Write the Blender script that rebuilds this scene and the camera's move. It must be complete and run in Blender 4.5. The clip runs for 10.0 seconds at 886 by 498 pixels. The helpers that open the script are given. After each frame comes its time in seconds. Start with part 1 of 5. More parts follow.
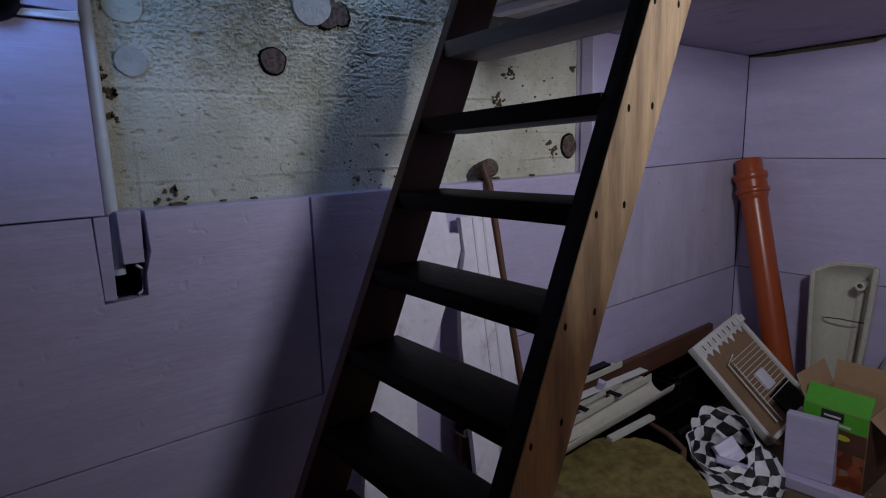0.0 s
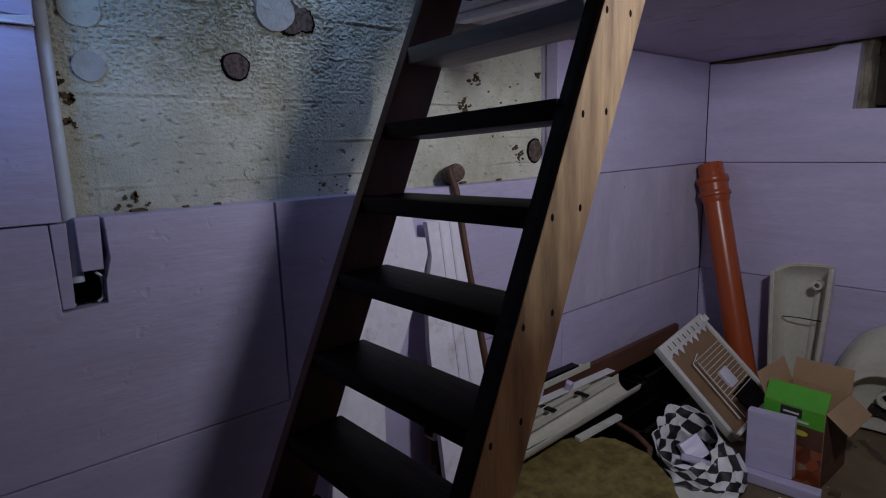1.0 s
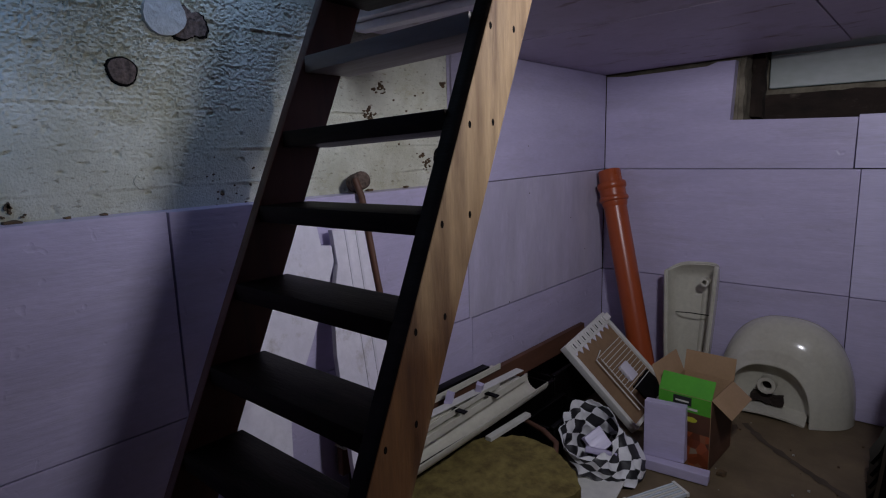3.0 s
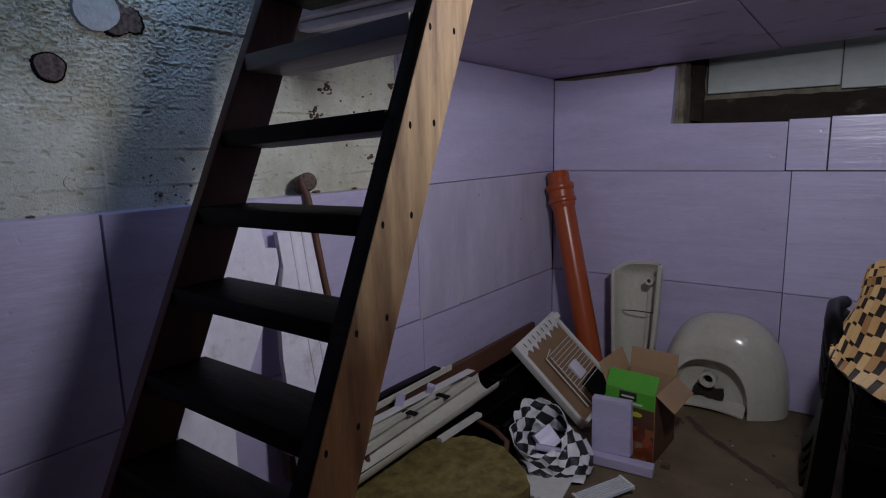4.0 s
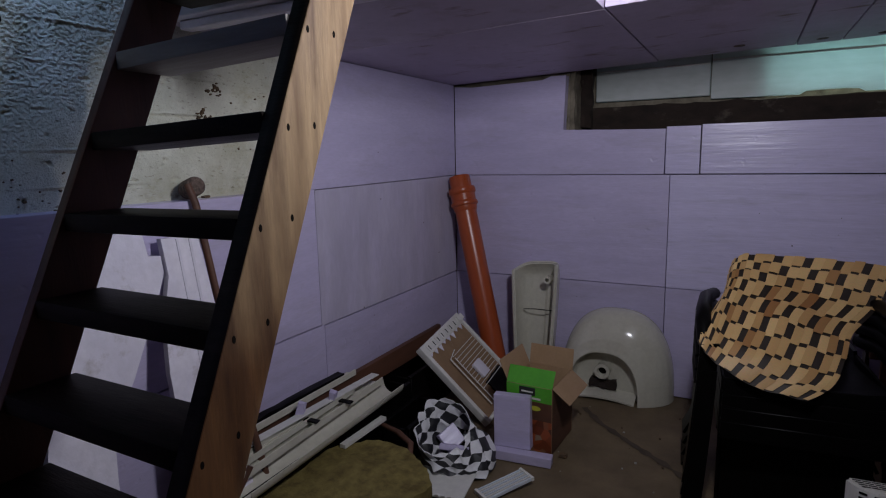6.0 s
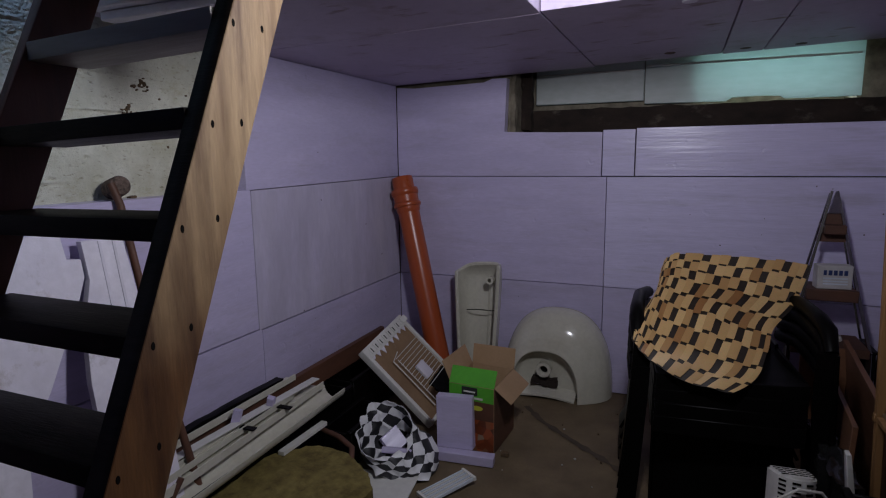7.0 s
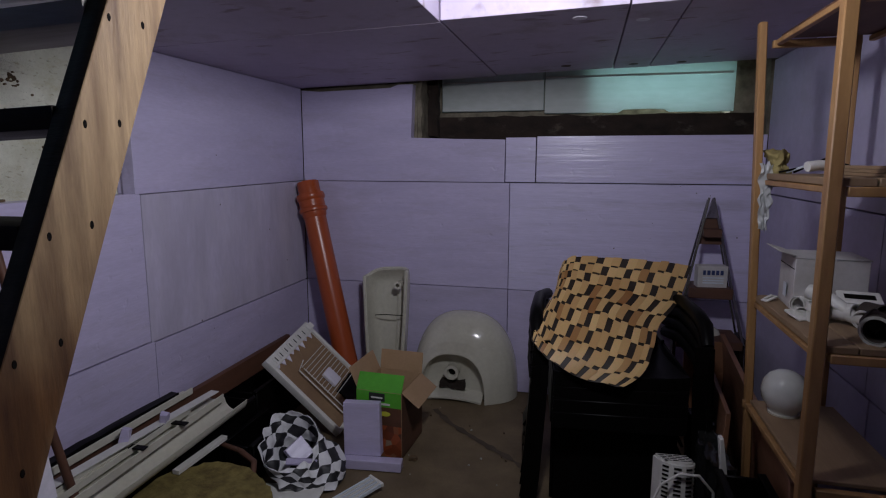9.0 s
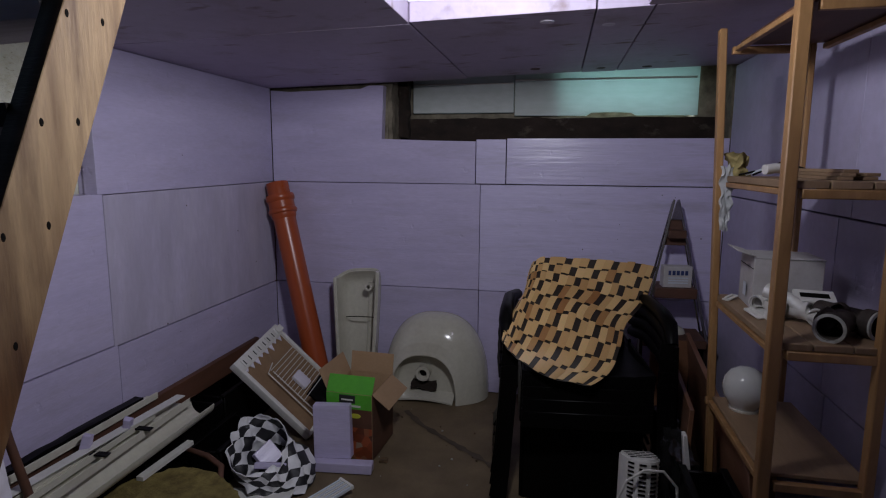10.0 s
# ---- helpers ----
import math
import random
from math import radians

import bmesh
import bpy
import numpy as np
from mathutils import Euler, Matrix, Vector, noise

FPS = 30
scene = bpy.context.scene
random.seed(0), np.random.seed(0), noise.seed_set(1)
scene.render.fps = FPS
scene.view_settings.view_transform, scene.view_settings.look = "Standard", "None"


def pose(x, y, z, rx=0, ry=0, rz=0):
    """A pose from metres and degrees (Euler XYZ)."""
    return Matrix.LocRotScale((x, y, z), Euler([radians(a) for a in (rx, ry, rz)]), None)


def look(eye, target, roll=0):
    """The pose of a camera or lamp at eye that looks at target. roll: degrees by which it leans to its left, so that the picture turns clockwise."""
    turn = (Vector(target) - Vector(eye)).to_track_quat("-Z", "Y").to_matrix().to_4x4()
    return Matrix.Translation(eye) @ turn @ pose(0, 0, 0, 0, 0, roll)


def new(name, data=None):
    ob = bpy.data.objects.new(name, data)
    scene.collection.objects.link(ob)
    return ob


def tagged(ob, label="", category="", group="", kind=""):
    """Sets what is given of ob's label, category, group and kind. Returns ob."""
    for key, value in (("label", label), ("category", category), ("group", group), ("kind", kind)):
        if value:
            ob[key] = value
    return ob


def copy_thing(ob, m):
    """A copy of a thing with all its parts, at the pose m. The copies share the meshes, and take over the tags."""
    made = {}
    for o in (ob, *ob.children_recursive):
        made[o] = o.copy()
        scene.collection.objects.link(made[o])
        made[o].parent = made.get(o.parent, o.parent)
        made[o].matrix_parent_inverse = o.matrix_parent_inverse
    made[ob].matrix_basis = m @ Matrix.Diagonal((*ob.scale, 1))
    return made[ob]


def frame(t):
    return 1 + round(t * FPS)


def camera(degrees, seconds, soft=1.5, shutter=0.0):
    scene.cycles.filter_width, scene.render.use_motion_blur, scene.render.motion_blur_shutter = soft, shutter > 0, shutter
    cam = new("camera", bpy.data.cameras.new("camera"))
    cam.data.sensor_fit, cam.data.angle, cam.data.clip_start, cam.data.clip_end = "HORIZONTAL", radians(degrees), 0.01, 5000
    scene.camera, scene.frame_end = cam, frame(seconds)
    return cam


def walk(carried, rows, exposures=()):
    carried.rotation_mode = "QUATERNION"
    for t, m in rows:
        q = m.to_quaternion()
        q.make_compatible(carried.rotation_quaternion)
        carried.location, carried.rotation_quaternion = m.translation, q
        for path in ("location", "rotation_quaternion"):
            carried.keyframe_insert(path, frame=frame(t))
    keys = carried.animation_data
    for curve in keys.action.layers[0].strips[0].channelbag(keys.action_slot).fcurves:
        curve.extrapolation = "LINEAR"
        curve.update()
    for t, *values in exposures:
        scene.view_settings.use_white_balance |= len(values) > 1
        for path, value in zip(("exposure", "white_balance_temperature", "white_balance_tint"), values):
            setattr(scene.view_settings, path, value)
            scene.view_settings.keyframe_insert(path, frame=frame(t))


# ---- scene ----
cam = camera(75.2, 10.0, 1.15)
PATH = [
    (0, (1.416, -3.265, 1.327), (-0.11, -2.024, 0.961), -1.5),
    (0.5, (1.43, -3.26, 1.327), (-0.073, -1.991, 0.969), -1.6),
    (1, (1.445, -3.253, 1.326), (-0.028, -1.946, 0.975), -1.6),
    (1.5, (1.459, -3.245, 1.327), (0.025, -1.896, 0.978), -1.6),
    (2, (1.475, -3.237, 1.331), (0.086, -1.841, 0.983), -1.4),
    (2.5, (1.487, -3.234, 1.33), (0.148, -1.787, 0.989), -1.5),
    (4, (1.521, -3.212, 1.325), (0.354, -1.621, 0.993), -1.3),
    (4.5, (1.533, -3.205, 1.319), (0.428, -1.571, 0.992), -1.3),
    (5, (1.549, -3.201, 1.319), (0.504, -1.527, 0.993), -1.3),
    (6.5, (1.595, -3.183, 1.317), (0.752, -1.397, 0.999), -1.0),
    (7, (1.604, -3.172, 1.314), (0.849, -1.348, 0.997), -0.7),
    (7.5, (1.618, -3.17, 1.314), (0.947, -1.312, 1.001), -0.4),
    (8, (1.63, -3.17, 1.315), (1.035, -1.286, 1.005), -0.2),
    (8.5, (1.639, -3.167, 1.318), (1.108, -1.264, 1.01), 0.0),
    (9, (1.64, -3.167, 1.317), (1.167, -1.248, 1.014), 0.1),
    (9.5, (1.644, -3.169, 1.317), (1.221, -1.238, 1.017), 0.2),
    (10, (1.653, -3.17, 1.316), (1.271, -1.23, 1.019), 0.4),
]
walk(cam, [(t, look(eye, target, roll)) for t, eye, target, roll in PATH])


# ---------------------------------------------------------------- light
world = bpy.data.worlds.new("world")
scene.world = world
world.use_nodes = True
wn = world.node_tree.nodes
sky = wn.new("ShaderNodeTexSky")
sky.sky_type, sky.sun_disc = "NISHITA", False
sky.sun_elevation, sky.sun_rotation = radians(35), radians(200)
world.node_tree.links.new(sky.outputs[0], wn["Background"].inputs[0])
wn["Background"].inputs[1].default_value = 0.1


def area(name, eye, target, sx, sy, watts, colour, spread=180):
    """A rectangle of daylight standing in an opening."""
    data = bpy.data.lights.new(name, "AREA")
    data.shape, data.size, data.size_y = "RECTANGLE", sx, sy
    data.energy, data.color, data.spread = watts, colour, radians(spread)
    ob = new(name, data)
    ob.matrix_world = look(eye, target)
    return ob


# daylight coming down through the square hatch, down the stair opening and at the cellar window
area("hatch_daylight", (1.55, -2.11, 1.80), (0.70, -1.69, 1.58), 0.12, 0.12, 11.4, (0.93, 0.94, 1.06))
# second hatch lamp, added to brighten the north wall and rack
area("hatch_daylight_far_side", (1.60, -2.05, 1.80), (1.76, -1.07, 1.88), 0.12, 0.12, 6.3, (0.93, 0.94, 1.06))
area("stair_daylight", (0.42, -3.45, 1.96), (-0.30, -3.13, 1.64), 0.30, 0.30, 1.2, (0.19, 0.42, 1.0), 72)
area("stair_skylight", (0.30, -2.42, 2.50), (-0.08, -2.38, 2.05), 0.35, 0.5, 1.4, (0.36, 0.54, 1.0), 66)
area("window_daylight", (2.04, 0.50, 1.72), (2.04, 0.0, 1.715), 0.74, 0.22, 3.0, (0.85, 0.98, 1.0))


# ---------------------------------------------------------------- materials
def material(name, c1, c2, rough=0.7, metal=0.0, scale=6.0, fine=60.0, bump=0.15, dirt=None, amount=0.35,
             stretch=(1, 1, 1), vary=0.06, coat=0.0, dirt_scale=2.3, dirt_edge=(0.52, 0.72), spec=0.5, bump_scale=None, specks=None, flecks=None):
    """A surface with two scales of variation, stains of a shape of their own, and a fine relief."""
    m = bpy.data.materials.new(name)
    m.use_nodes = True
    nt = m.node_tree
    nd, lk = nt.nodes, nt.links
    p = nd["Principled BSDF"]
    tc = nd.new("ShaderNodeTexCoord")
    mp = nd.new("ShaderNodeMapping")
    mp.inputs["Scale"].default_value = stretch
    info = nd.new("ShaderNodeObjectInfo")
    lk.new(tc.outputs["Object"], mp.inputs["Vector"])
    shift = nd.new("ShaderNodeVectorMath")
    shift.operation = "MULTIPLY_ADD"
    comb = nd.new("ShaderNodeCombineXYZ")
    for k in range(3):
        lk.new(info.outputs["Random"], comb.inputs[k])
    shift.inputs[1].default_value = (7.3, 4.1, 5.7)
    lk.new(comb.outputs[0], shift.inputs[0])
    lk.new(mp.outputs[0], shift.inputs[2])

    def noise_tex(s, detail, r=0.6):
        n = nd.new("ShaderNodeTexNoise")
        n.inputs["Scale"].default_value, n.inputs["Detail"].default_value, n.inputs["Roughness"].default_value = s, detail, r
        lk.new(shift.outputs[0], n.inputs["Vector"])
        return n

    def ramp(src, lo, hi):
        r = nd.new("ShaderNodeMapRange")
        r.inputs["From Min"].default_value, r.inputs["From Max"].default_value = lo, hi
        lk.new(src, r.inputs["Value"])
        return r.outputs[0]

    def mix(fac, a, b):
        x = nd.new("ShaderNodeMix")
        x.data_type = "RGBA"
        for sock, v in ((x.inputs[0], fac), (x.inputs[6], a), (x.inputs[7], b)):
            if isinstance(v, (int, float)):
                sock.default_value = v
            elif isinstance(v, tuple):
                sock.default_value = (*v, 1)
            else:
                lk.new(v, sock)
        return x.outputs[2]

    n1, n2 = noise_tex(scale, 5), noise_tex(fine, 4)
    col = mix(ramp(n1.outputs["Fac"], 0.35, 0.68), c1, c2)
    grain = ramp(n2.outputs["Fac"], 0.3, 0.75)
    col = mix(grain, col, mix(0.5, col, tuple(min(1, a * 0.72) for a in c1)))
    if dirt:
        n3 = noise_tex(dirt_scale, 7, 0.68)
        d = ramp(n3.outputs["Fac"], *dirt_edge)
        am = nd.new("ShaderNodeMath")
        am.operation = "MULTIPLY"
        am.inputs[1].default_value = amount
        lk.new(d, am.inputs[0])
        col = mix(am.outputs[0], col, dirt)
    if flecks:
        fm = nd.new("ShaderNodeMapping")
        fm.inputs["Scale"].default_value = flecks[4]
        lk.new(tc.outputs["Object"], fm.inputs["Vector"])
        fn = nd.new("ShaderNodeTexNoise")
        fn.inputs["Scale"].default_value, fn.inputs["Detail"].default_value = flecks[0], 8
        lk.new(fm.outputs[0], fn.inputs["Vector"])
        col = mix(ramp(fn.outputs["Fac"], flecks[1], flecks[2]), col, flecks[3])
    if specks:
        vor = nd.new("ShaderNodeTexVoronoi")
        vor.inputs["Scale"].default_value = specks[0]
        lk.new(tc.outputs["Object"], vor.inputs["Vector"])
        lt = nd.new("ShaderNodeMath")
        lt.operation = "LESS_THAN"
        sep = nd.new("ShaderNodeSeparateColor")
        lk.new(vor.outputs["Color"], sep.inputs[0])
        rad = nd.new("ShaderNodeMapRange")
        rad.inputs["From Min"].default_value, rad.inputs["From Max"].default_value = specks[1], 1.0
        rad.inputs["To Min"].default_value, rad.inputs["To Max"].default_value = 0.0, specks[2]
        lk.new(sep.outputs[0], rad.inputs["Value"])
        lk.new(vor.outputs["Distance"], lt.inputs[0])
        lk.new(rad.outputs[0], lt.inputs[1])
        col = mix(lt.outputs[0], col, specks[3])
    if vary:
        hs = nd.new("ShaderNodeHueSaturation")
        lk.new(col, hs.inputs["Color"])
        v = nd.new("ShaderNodeMapRange")
        v.inputs["To Min"].default_value, v.inputs["To Max"].default_value = 1 - vary, 1 + vary
        lk.new(info.outputs["Random"], v.inputs["Value"])
        lk.new(v.outputs[0], hs.inputs["Value"])
        col = hs.outputs[0]
    lk.new(col, p.inputs["Base Color"])
    rr = nd.new("ShaderNodeMapRange")
    rr.inputs["To Min"].default_value, rr.inputs["To Max"].default_value = max(0.03, rough - 0.12), min(1, rough + 0.12)
    lk.new(n1.outputs["Fac"], rr.inputs["Value"])
    lk.new(rr.outputs[0], p.inputs["Roughness"])
    p.inputs["Metallic"].default_value = metal
    p.inputs["Coat Weight"].default_value = coat
    p.inputs["Specular IOR Level"].default_value = spec
    if bump:
        b = nd.new("ShaderNodeBump")
        b.inputs["Strength"].default_value, b.inputs["Distance"].default_value = bump, 0.004
        src = n2
        if bump_scale:
            src = noise_tex(bump_scale, 6)
        lk.new(src.outputs["Fac"], b.inputs["Height"])
        lk.new(b.outputs[0], p.inputs["Normal"])
    return m


XPS = material("lilac_foam", (0.57, 0.515, 0.71), (0.49, 0.445, 0.63), 0.33, scale=2.2, fine=26, bump=0.2, dirt=(0.30, 0.27, 0.30), amount=0.35,
               stretch=(1, 1, 5), vary=0.07, dirt_scale=1.6, specks=(9, 0.72, 0.035, (0.12, 0.09, 0.10)))
XPS_CEIL = material("lilac_foam_ceiling", (0.52, 0.45, 0.58), (0.45, 0.39, 0.50), 0.5, scale=2.2, fine=26, bump=0.25, dirt=(0.19, 0.13, 0.12), amount=0.6,
                    dirt_scale=3.6, dirt_edge=(0.54, 0.74), vary=0.0, specks=(9, 0.6, 0.05, (0.12, 0.08, 0.08)), flecks=(7, 0.62, 0.74, (0.17, 0.11, 0.10), (1, 2.2, 1)))
XPS_PALE = material("pale_foam", (0.80, 0.77, 0.84), (0.68, 0.65, 0.74), 0.5, scale=7, fine=40, bump=0.3, dirt=(0.3, 0.25, 0.2), amount=0.5, dirt_scale=9,
                    dirt_edge=(0.60, 0.72))
CONCRETE = material("old_concrete", (0.68, 0.68, 0.57), (0.50, 0.50, 0.39), 0.85, scale=7, fine=75, bump=1.0, bump_scale=190, dirt=(0.27, 0.24, 0.11), amount=0.55,
                    dirt_scale=2.6, dirt_edge=(0.50, 0.74), vary=0.0, spec=0.2, flecks=(80, 0.60, 0.78, (0.17, 0.15, 0.095), (1, 0.55, 1.4)),
                    specks=(42, 0.62, 0.17, (0.12, 0.10, 0.06)))
# broad rusty damp stains with ragged edges
cnd, clk = CONCRETE.node_tree.nodes, CONCRETE.node_tree.links
cbs = cnd["Principled BSDF"]
cold = cbs.inputs["Base Color"].links[0].from_socket
ctc, cmp_, cnz, cmr, cmx = (cnd.new("ShaderNode" + k) for k in ("TexCoord", "Mapping", "TexNoise", "MapRange", "Mix"))
cmp_.inputs["Scale"].default_value = (1, 1, 2.2)
clk.new(ctc.outputs["Object"], cmp_.inputs[0])
clk.new(cmp_.outputs[0], cnz.inputs["Vector"])
cnz.inputs["Scale"].default_value, cnz.inputs["Detail"].default_value, cnz.inputs["Roughness"].default_value = 5.0, 12, 0.78
cmr.inputs["From Min"].default_value, cmr.inputs["From Max"].default_value = 0.52, 0.75
clk.new(cnz.outputs["Fac"], cmr.inputs["Value"])
cmx.data_type, cmx.blend_type = "RGBA", "MULTIPLY"
clk.new(cmr.outputs[0], cmx.inputs[0])
clk.new(cold, cmx.inputs[6])
cmx.inputs[7].default_value = (0.70, 0.64, 0.48, 1)
clk.new(cmx.outputs[2], cbs.inputs["Base Color"])
FLOOR = material("floor_screed", (0.19, 0.138, 0.075), (0.10, 0.071, 0.039), 0.7, scale=4, fine=70, bump=0.5, dirt=(0.08, 0.055, 0.035), amount=0.7, dirt_scale=2.2,
                 vary=0.0)
# kept dark so that unseen surfaces bounce little light
PLASTER = material("rough_plaster", (0.16, 0.15, 0.135), (0.11, 0.105, 0.095), 0.9, scale=4, fine=60, bump=0.4, vary=0.0)
PINE = material("pine_stringer", (0.38, 0.27, 0.145), (0.20, 0.125, 0.060), 0.6, scale=5, fine=40, bump=0.3, dirt=(0.075, 0.036, 0.017), amount=0.85,
                stretch=(4.5, 4.5, 0.6), dirt_scale=2.2, dirt_edge=(0.46, 0.66), vary=0.0, specks=(6, 0.70, 0.07, (0.10, 0.045, 0.02)))
# a darker, redder weathered zone with a wavy border along the front half of the stringer
pnd, plk = PINE.node_tree.nodes, PINE.node_tree.links
pbs = pnd["Principled BSDF"]
old = pbs.inputs["Base Color"].links[0].from_socket
ptc, psep, pnz, pad, pmr, pmx = (pnd.new("ShaderNode" + k) for k in ("TexCoord", "SeparateXYZ", "TexNoise", "Math", "MapRange", "Mix"))
plk.new(ptc.outputs["Object"], psep.inputs[0])
pad.operation = "MULTIPLY_ADD"
pad.inputs[1].default_value = -0.445
plk.new(psep.outputs["Z"], pad.inputs[0])
plk.new(psep.outputs["Y"], pad.inputs[2])
pnz.inputs["Scale"].default_value = 2.6
plk.new(ptc.outputs["Object"], pnz.inputs["Vector"])
pad2 = pnd.new("ShaderNodeMath")
pad2.operation = "MULTIPLY_ADD"
pad2.inputs[1].default_value = 0.09
plk.new(pnz.outputs["Fac"], pad2.inputs[0])
plk.new(pad.outputs[0], pad2.inputs[2])
pmr.inputs["From Min"].default_value, pmr.inputs["From Max"].default_value = 0.190, 0.115
plk.new(pad2.outputs[0], pmr.inputs["Value"])
pmx.data_type, pmx.blend_type = "RGBA", "MULTIPLY"
# the stain deepens down the board, dimmer light included in its colour, ragged edge
pz, pzn, pzr, pzm = (pnd.new("ShaderNode" + k) for k in ("Math", "TexNoise", "MapRange", "Math"))
pzn.inputs["Scale"].default_value, pzn.inputs["Detail"].default_value = 3.5, 6
plk.new(ptc.outputs["Object"], pzn.inputs["Vector"])
pz.operation, pzm.operation = "MULTIPLY_ADD", "MULTIPLY"
pz.inputs[1].default_value = 0.7
plk.new(pzn.outputs["Fac"], pz.inputs[0])
plk.new(psep.outputs["Z"], pz.inputs[2])
pzr.inputs["From Min"].default_value, pzr.inputs["From Max"].default_value = 1.62, 1.25
pzr.inputs["To Min"].default_value, pzr.inputs["To Max"].default_value = 0.18, 1.0
plk.new(pz.outputs[0], pzr.inputs["Value"])
plk.new(pmr.outputs[0], pzm.inputs[0])
plk.new(pzr.outputs[0], pzm.inputs[1])
plk.new(pzm.outputs[0], pmx.inputs[0])
plk.new(old, pmx.inputs[6])
pmx.inputs[7].default_value = (0.46, 0.30, 0.19, 1)
plk.new(pmx.outputs[2], pbs.inputs["Base Color"])
XPS_GREY = material("dirty_foam", (0.55, 0.505, 0.65), (0.43, 0.395, 0.50), 0.5, scale=3, fine=26, bump=0.2, dirt=(0.62, 0.58, 0.66), amount=0.35, stretch=(2.4, 2.4, 0.7), dirt_scale=2.2,
                    dirt_edge=(0.5, 0.68), vary=0.0, specks=(9, 0.6, 0.04, (0.1, 0.08, 0.08)))
# glossier foam copy, its colour lightened for the hatch's reflection
XPS_GLOSS_LIT = material("glossy_foam_lit", (0.70, 0.65, 0.88), (0.62, 0.575, 0.79), 0.25, scale=2.2, fine=22, bump=0.10, dirt=(0.28, 0.26, 0.28), amount=0.4, stretch=(0.6, 1, 6), dirt_scale=2.5,
                     vary=0.03, specks=(15, 0.45, 0.06, (0.10, 0.08, 0.08)))
XPS_DULL = material("dull_foam", (0.53, 0.49, 0.66), (0.46, 0.42, 0.58), 0.62, scale=2.2, fine=26, bump=0.15, dirt=(0.30, 0.27, 0.30), amount=0.35, vary=0.05)
DARKWOOD = material("stained_tread_shaded_edge", (0.016, 0.008, 0.006), (0.006, 0.004, 0.003), 0.55, scale=7, fine=60, bump=0.25, dirt=(0.04, 0.026, 0.02), amount=0.4,
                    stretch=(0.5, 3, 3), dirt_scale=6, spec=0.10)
REDWOOD = material("stained_stringer", (0.10, 0.026, 0.014), (0.05, 0.014, 0.008), 0.5, scale=6, fine=50, bump=0.2, stretch=(3, 3, 0.4), vary=0.0)
# top tread: wear plus the daylight falling on it, coloured in as lighter grey
WORN_LIT_TREAD = material("worn_lit_tread", (0.36, 0.33, 0.30), (0.24, 0.22, 0.20), 0.6, scale=8, fine=50, bump=0.3, stretch=(0.4, 3, 3), dirt=(0.1, 0.08, 0.06), amount=0.5)
RACKWOOD = material("rack_pine", (0.42, 0.235, 0.09), (0.26, 0.13, 0.05), 0.5, scale=8, fine=50, bump=0.15, stretch=(3, 3, 0.5))
PLY = material("plywood", (0.31, 0.205, 0.115), (0.22, 0.14, 0.078), 0.65, scale=5, fine=60, bump=0.15, stretch=(4, 0.7, 1), dirt=(0.15, 0.1, 0.06), amount=0.5)
BROWNBOARD = material("brown_board", (0.125, 0.052, 0.028), (0.07, 0.032, 0.019), 0.6, scale=4, fine=60, bump=0.1, stretch=(1, 0.6, 3))
CHIP = material("chipboard", (0.23, 0.105, 0.052), (0.15, 0.066, 0.034), 0.55, scale=5, fine=90, bump=0.12, stretch=(1, 0.6, 3), dirt=(0.09, 0.045, 0.025), amount=0.5, dirt_scale=4)
# near-black for nails, seals and openings, whose inner shade it paints
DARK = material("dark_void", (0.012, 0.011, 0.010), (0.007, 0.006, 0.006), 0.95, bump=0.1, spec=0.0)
BEAM = material("rotten_beam", (0.034, 0.020, 0.013), (0.012, 0.008, 0.006), 0.9, scale=12, fine=50, bump=0.9, dirt=(0.15, 0.125, 0.095), amount=0.7, dirt_scale=9, dirt_edge=(0.58, 0.72),
                stretch=(0.6, 1, 1))
MORTAR = material("mortar", (0.27, 0.235, 0.17), (0.10, 0.083, 0.06), 0.95, scale=14, fine=60, bump=0.9)
WHITE = material("white_plastic", (0.74, 0.73, 0.68), (0.66, 0.65, 0.60), 0.4, scale=4, fine=40, bump=0.05, dirt=(0.35, 0.3, 0.2), amount=0.3)
CREAM = material("cream_pvc", (0.62, 0.60, 0.50), (0.54, 0.52, 0.43), 0.38, scale=4, fine=40, bump=0.04, dirt=(0.3, 0.26, 0.18), amount=0.35)
CERAMIC = material("dusty_ceramic", (0.62, 0.60, 0.50), (0.55, 0.53, 0.43), 0.16, scale=3, fine=50, bump=0.02, dirt=(0.35, 0.30, 0.22), amount=0.35, dirt_scale=4,
                   coat=0.4, vary=0.02)
ORANGE = material("orange_pvc", (0.40, 0.080, 0.022), (0.32, 0.060, 0.018), 0.30, scale=3, fine=30, bump=0.03, dirt=(0.28, 0.10, 0.05), amount=0.4, stretch=(1, 1, 0.3))
CONDUIT = material("grey_conduit", (0.66, 0.72, 0.77), (0.56, 0.62, 0.68), 0.45, scale=6, fine=60, bump=0.04, dirt=(0.4, 0.38, 0.33), amount=0.4)
CARD = material("cardboard", (0.42, 0.27, 0.15), (0.36, 0.23, 0.12), 0.85, scale=6, fine=90, bump=0.1, dirt=(0.25, 0.15, 0.08), amount=0.3)
GREEN = material("green_print", (0.10, 0.42, 0.035), (0.08, 0.36, 0.03), 0.4, scale=5, fine=40, bump=0.03, vary=0.0)
BLACKP = material("black_plastic", (0.0035, 0.003, 0.003), (0.002, 0.002, 0.002), 0.4, scale=5, fine=40, bump=0.05, spec=0.10)
BLACKPRINT = material("black_print", (0.02, 0.02, 0.02), (0.03, 0.03, 0.03), 0.5, bump=0.0)
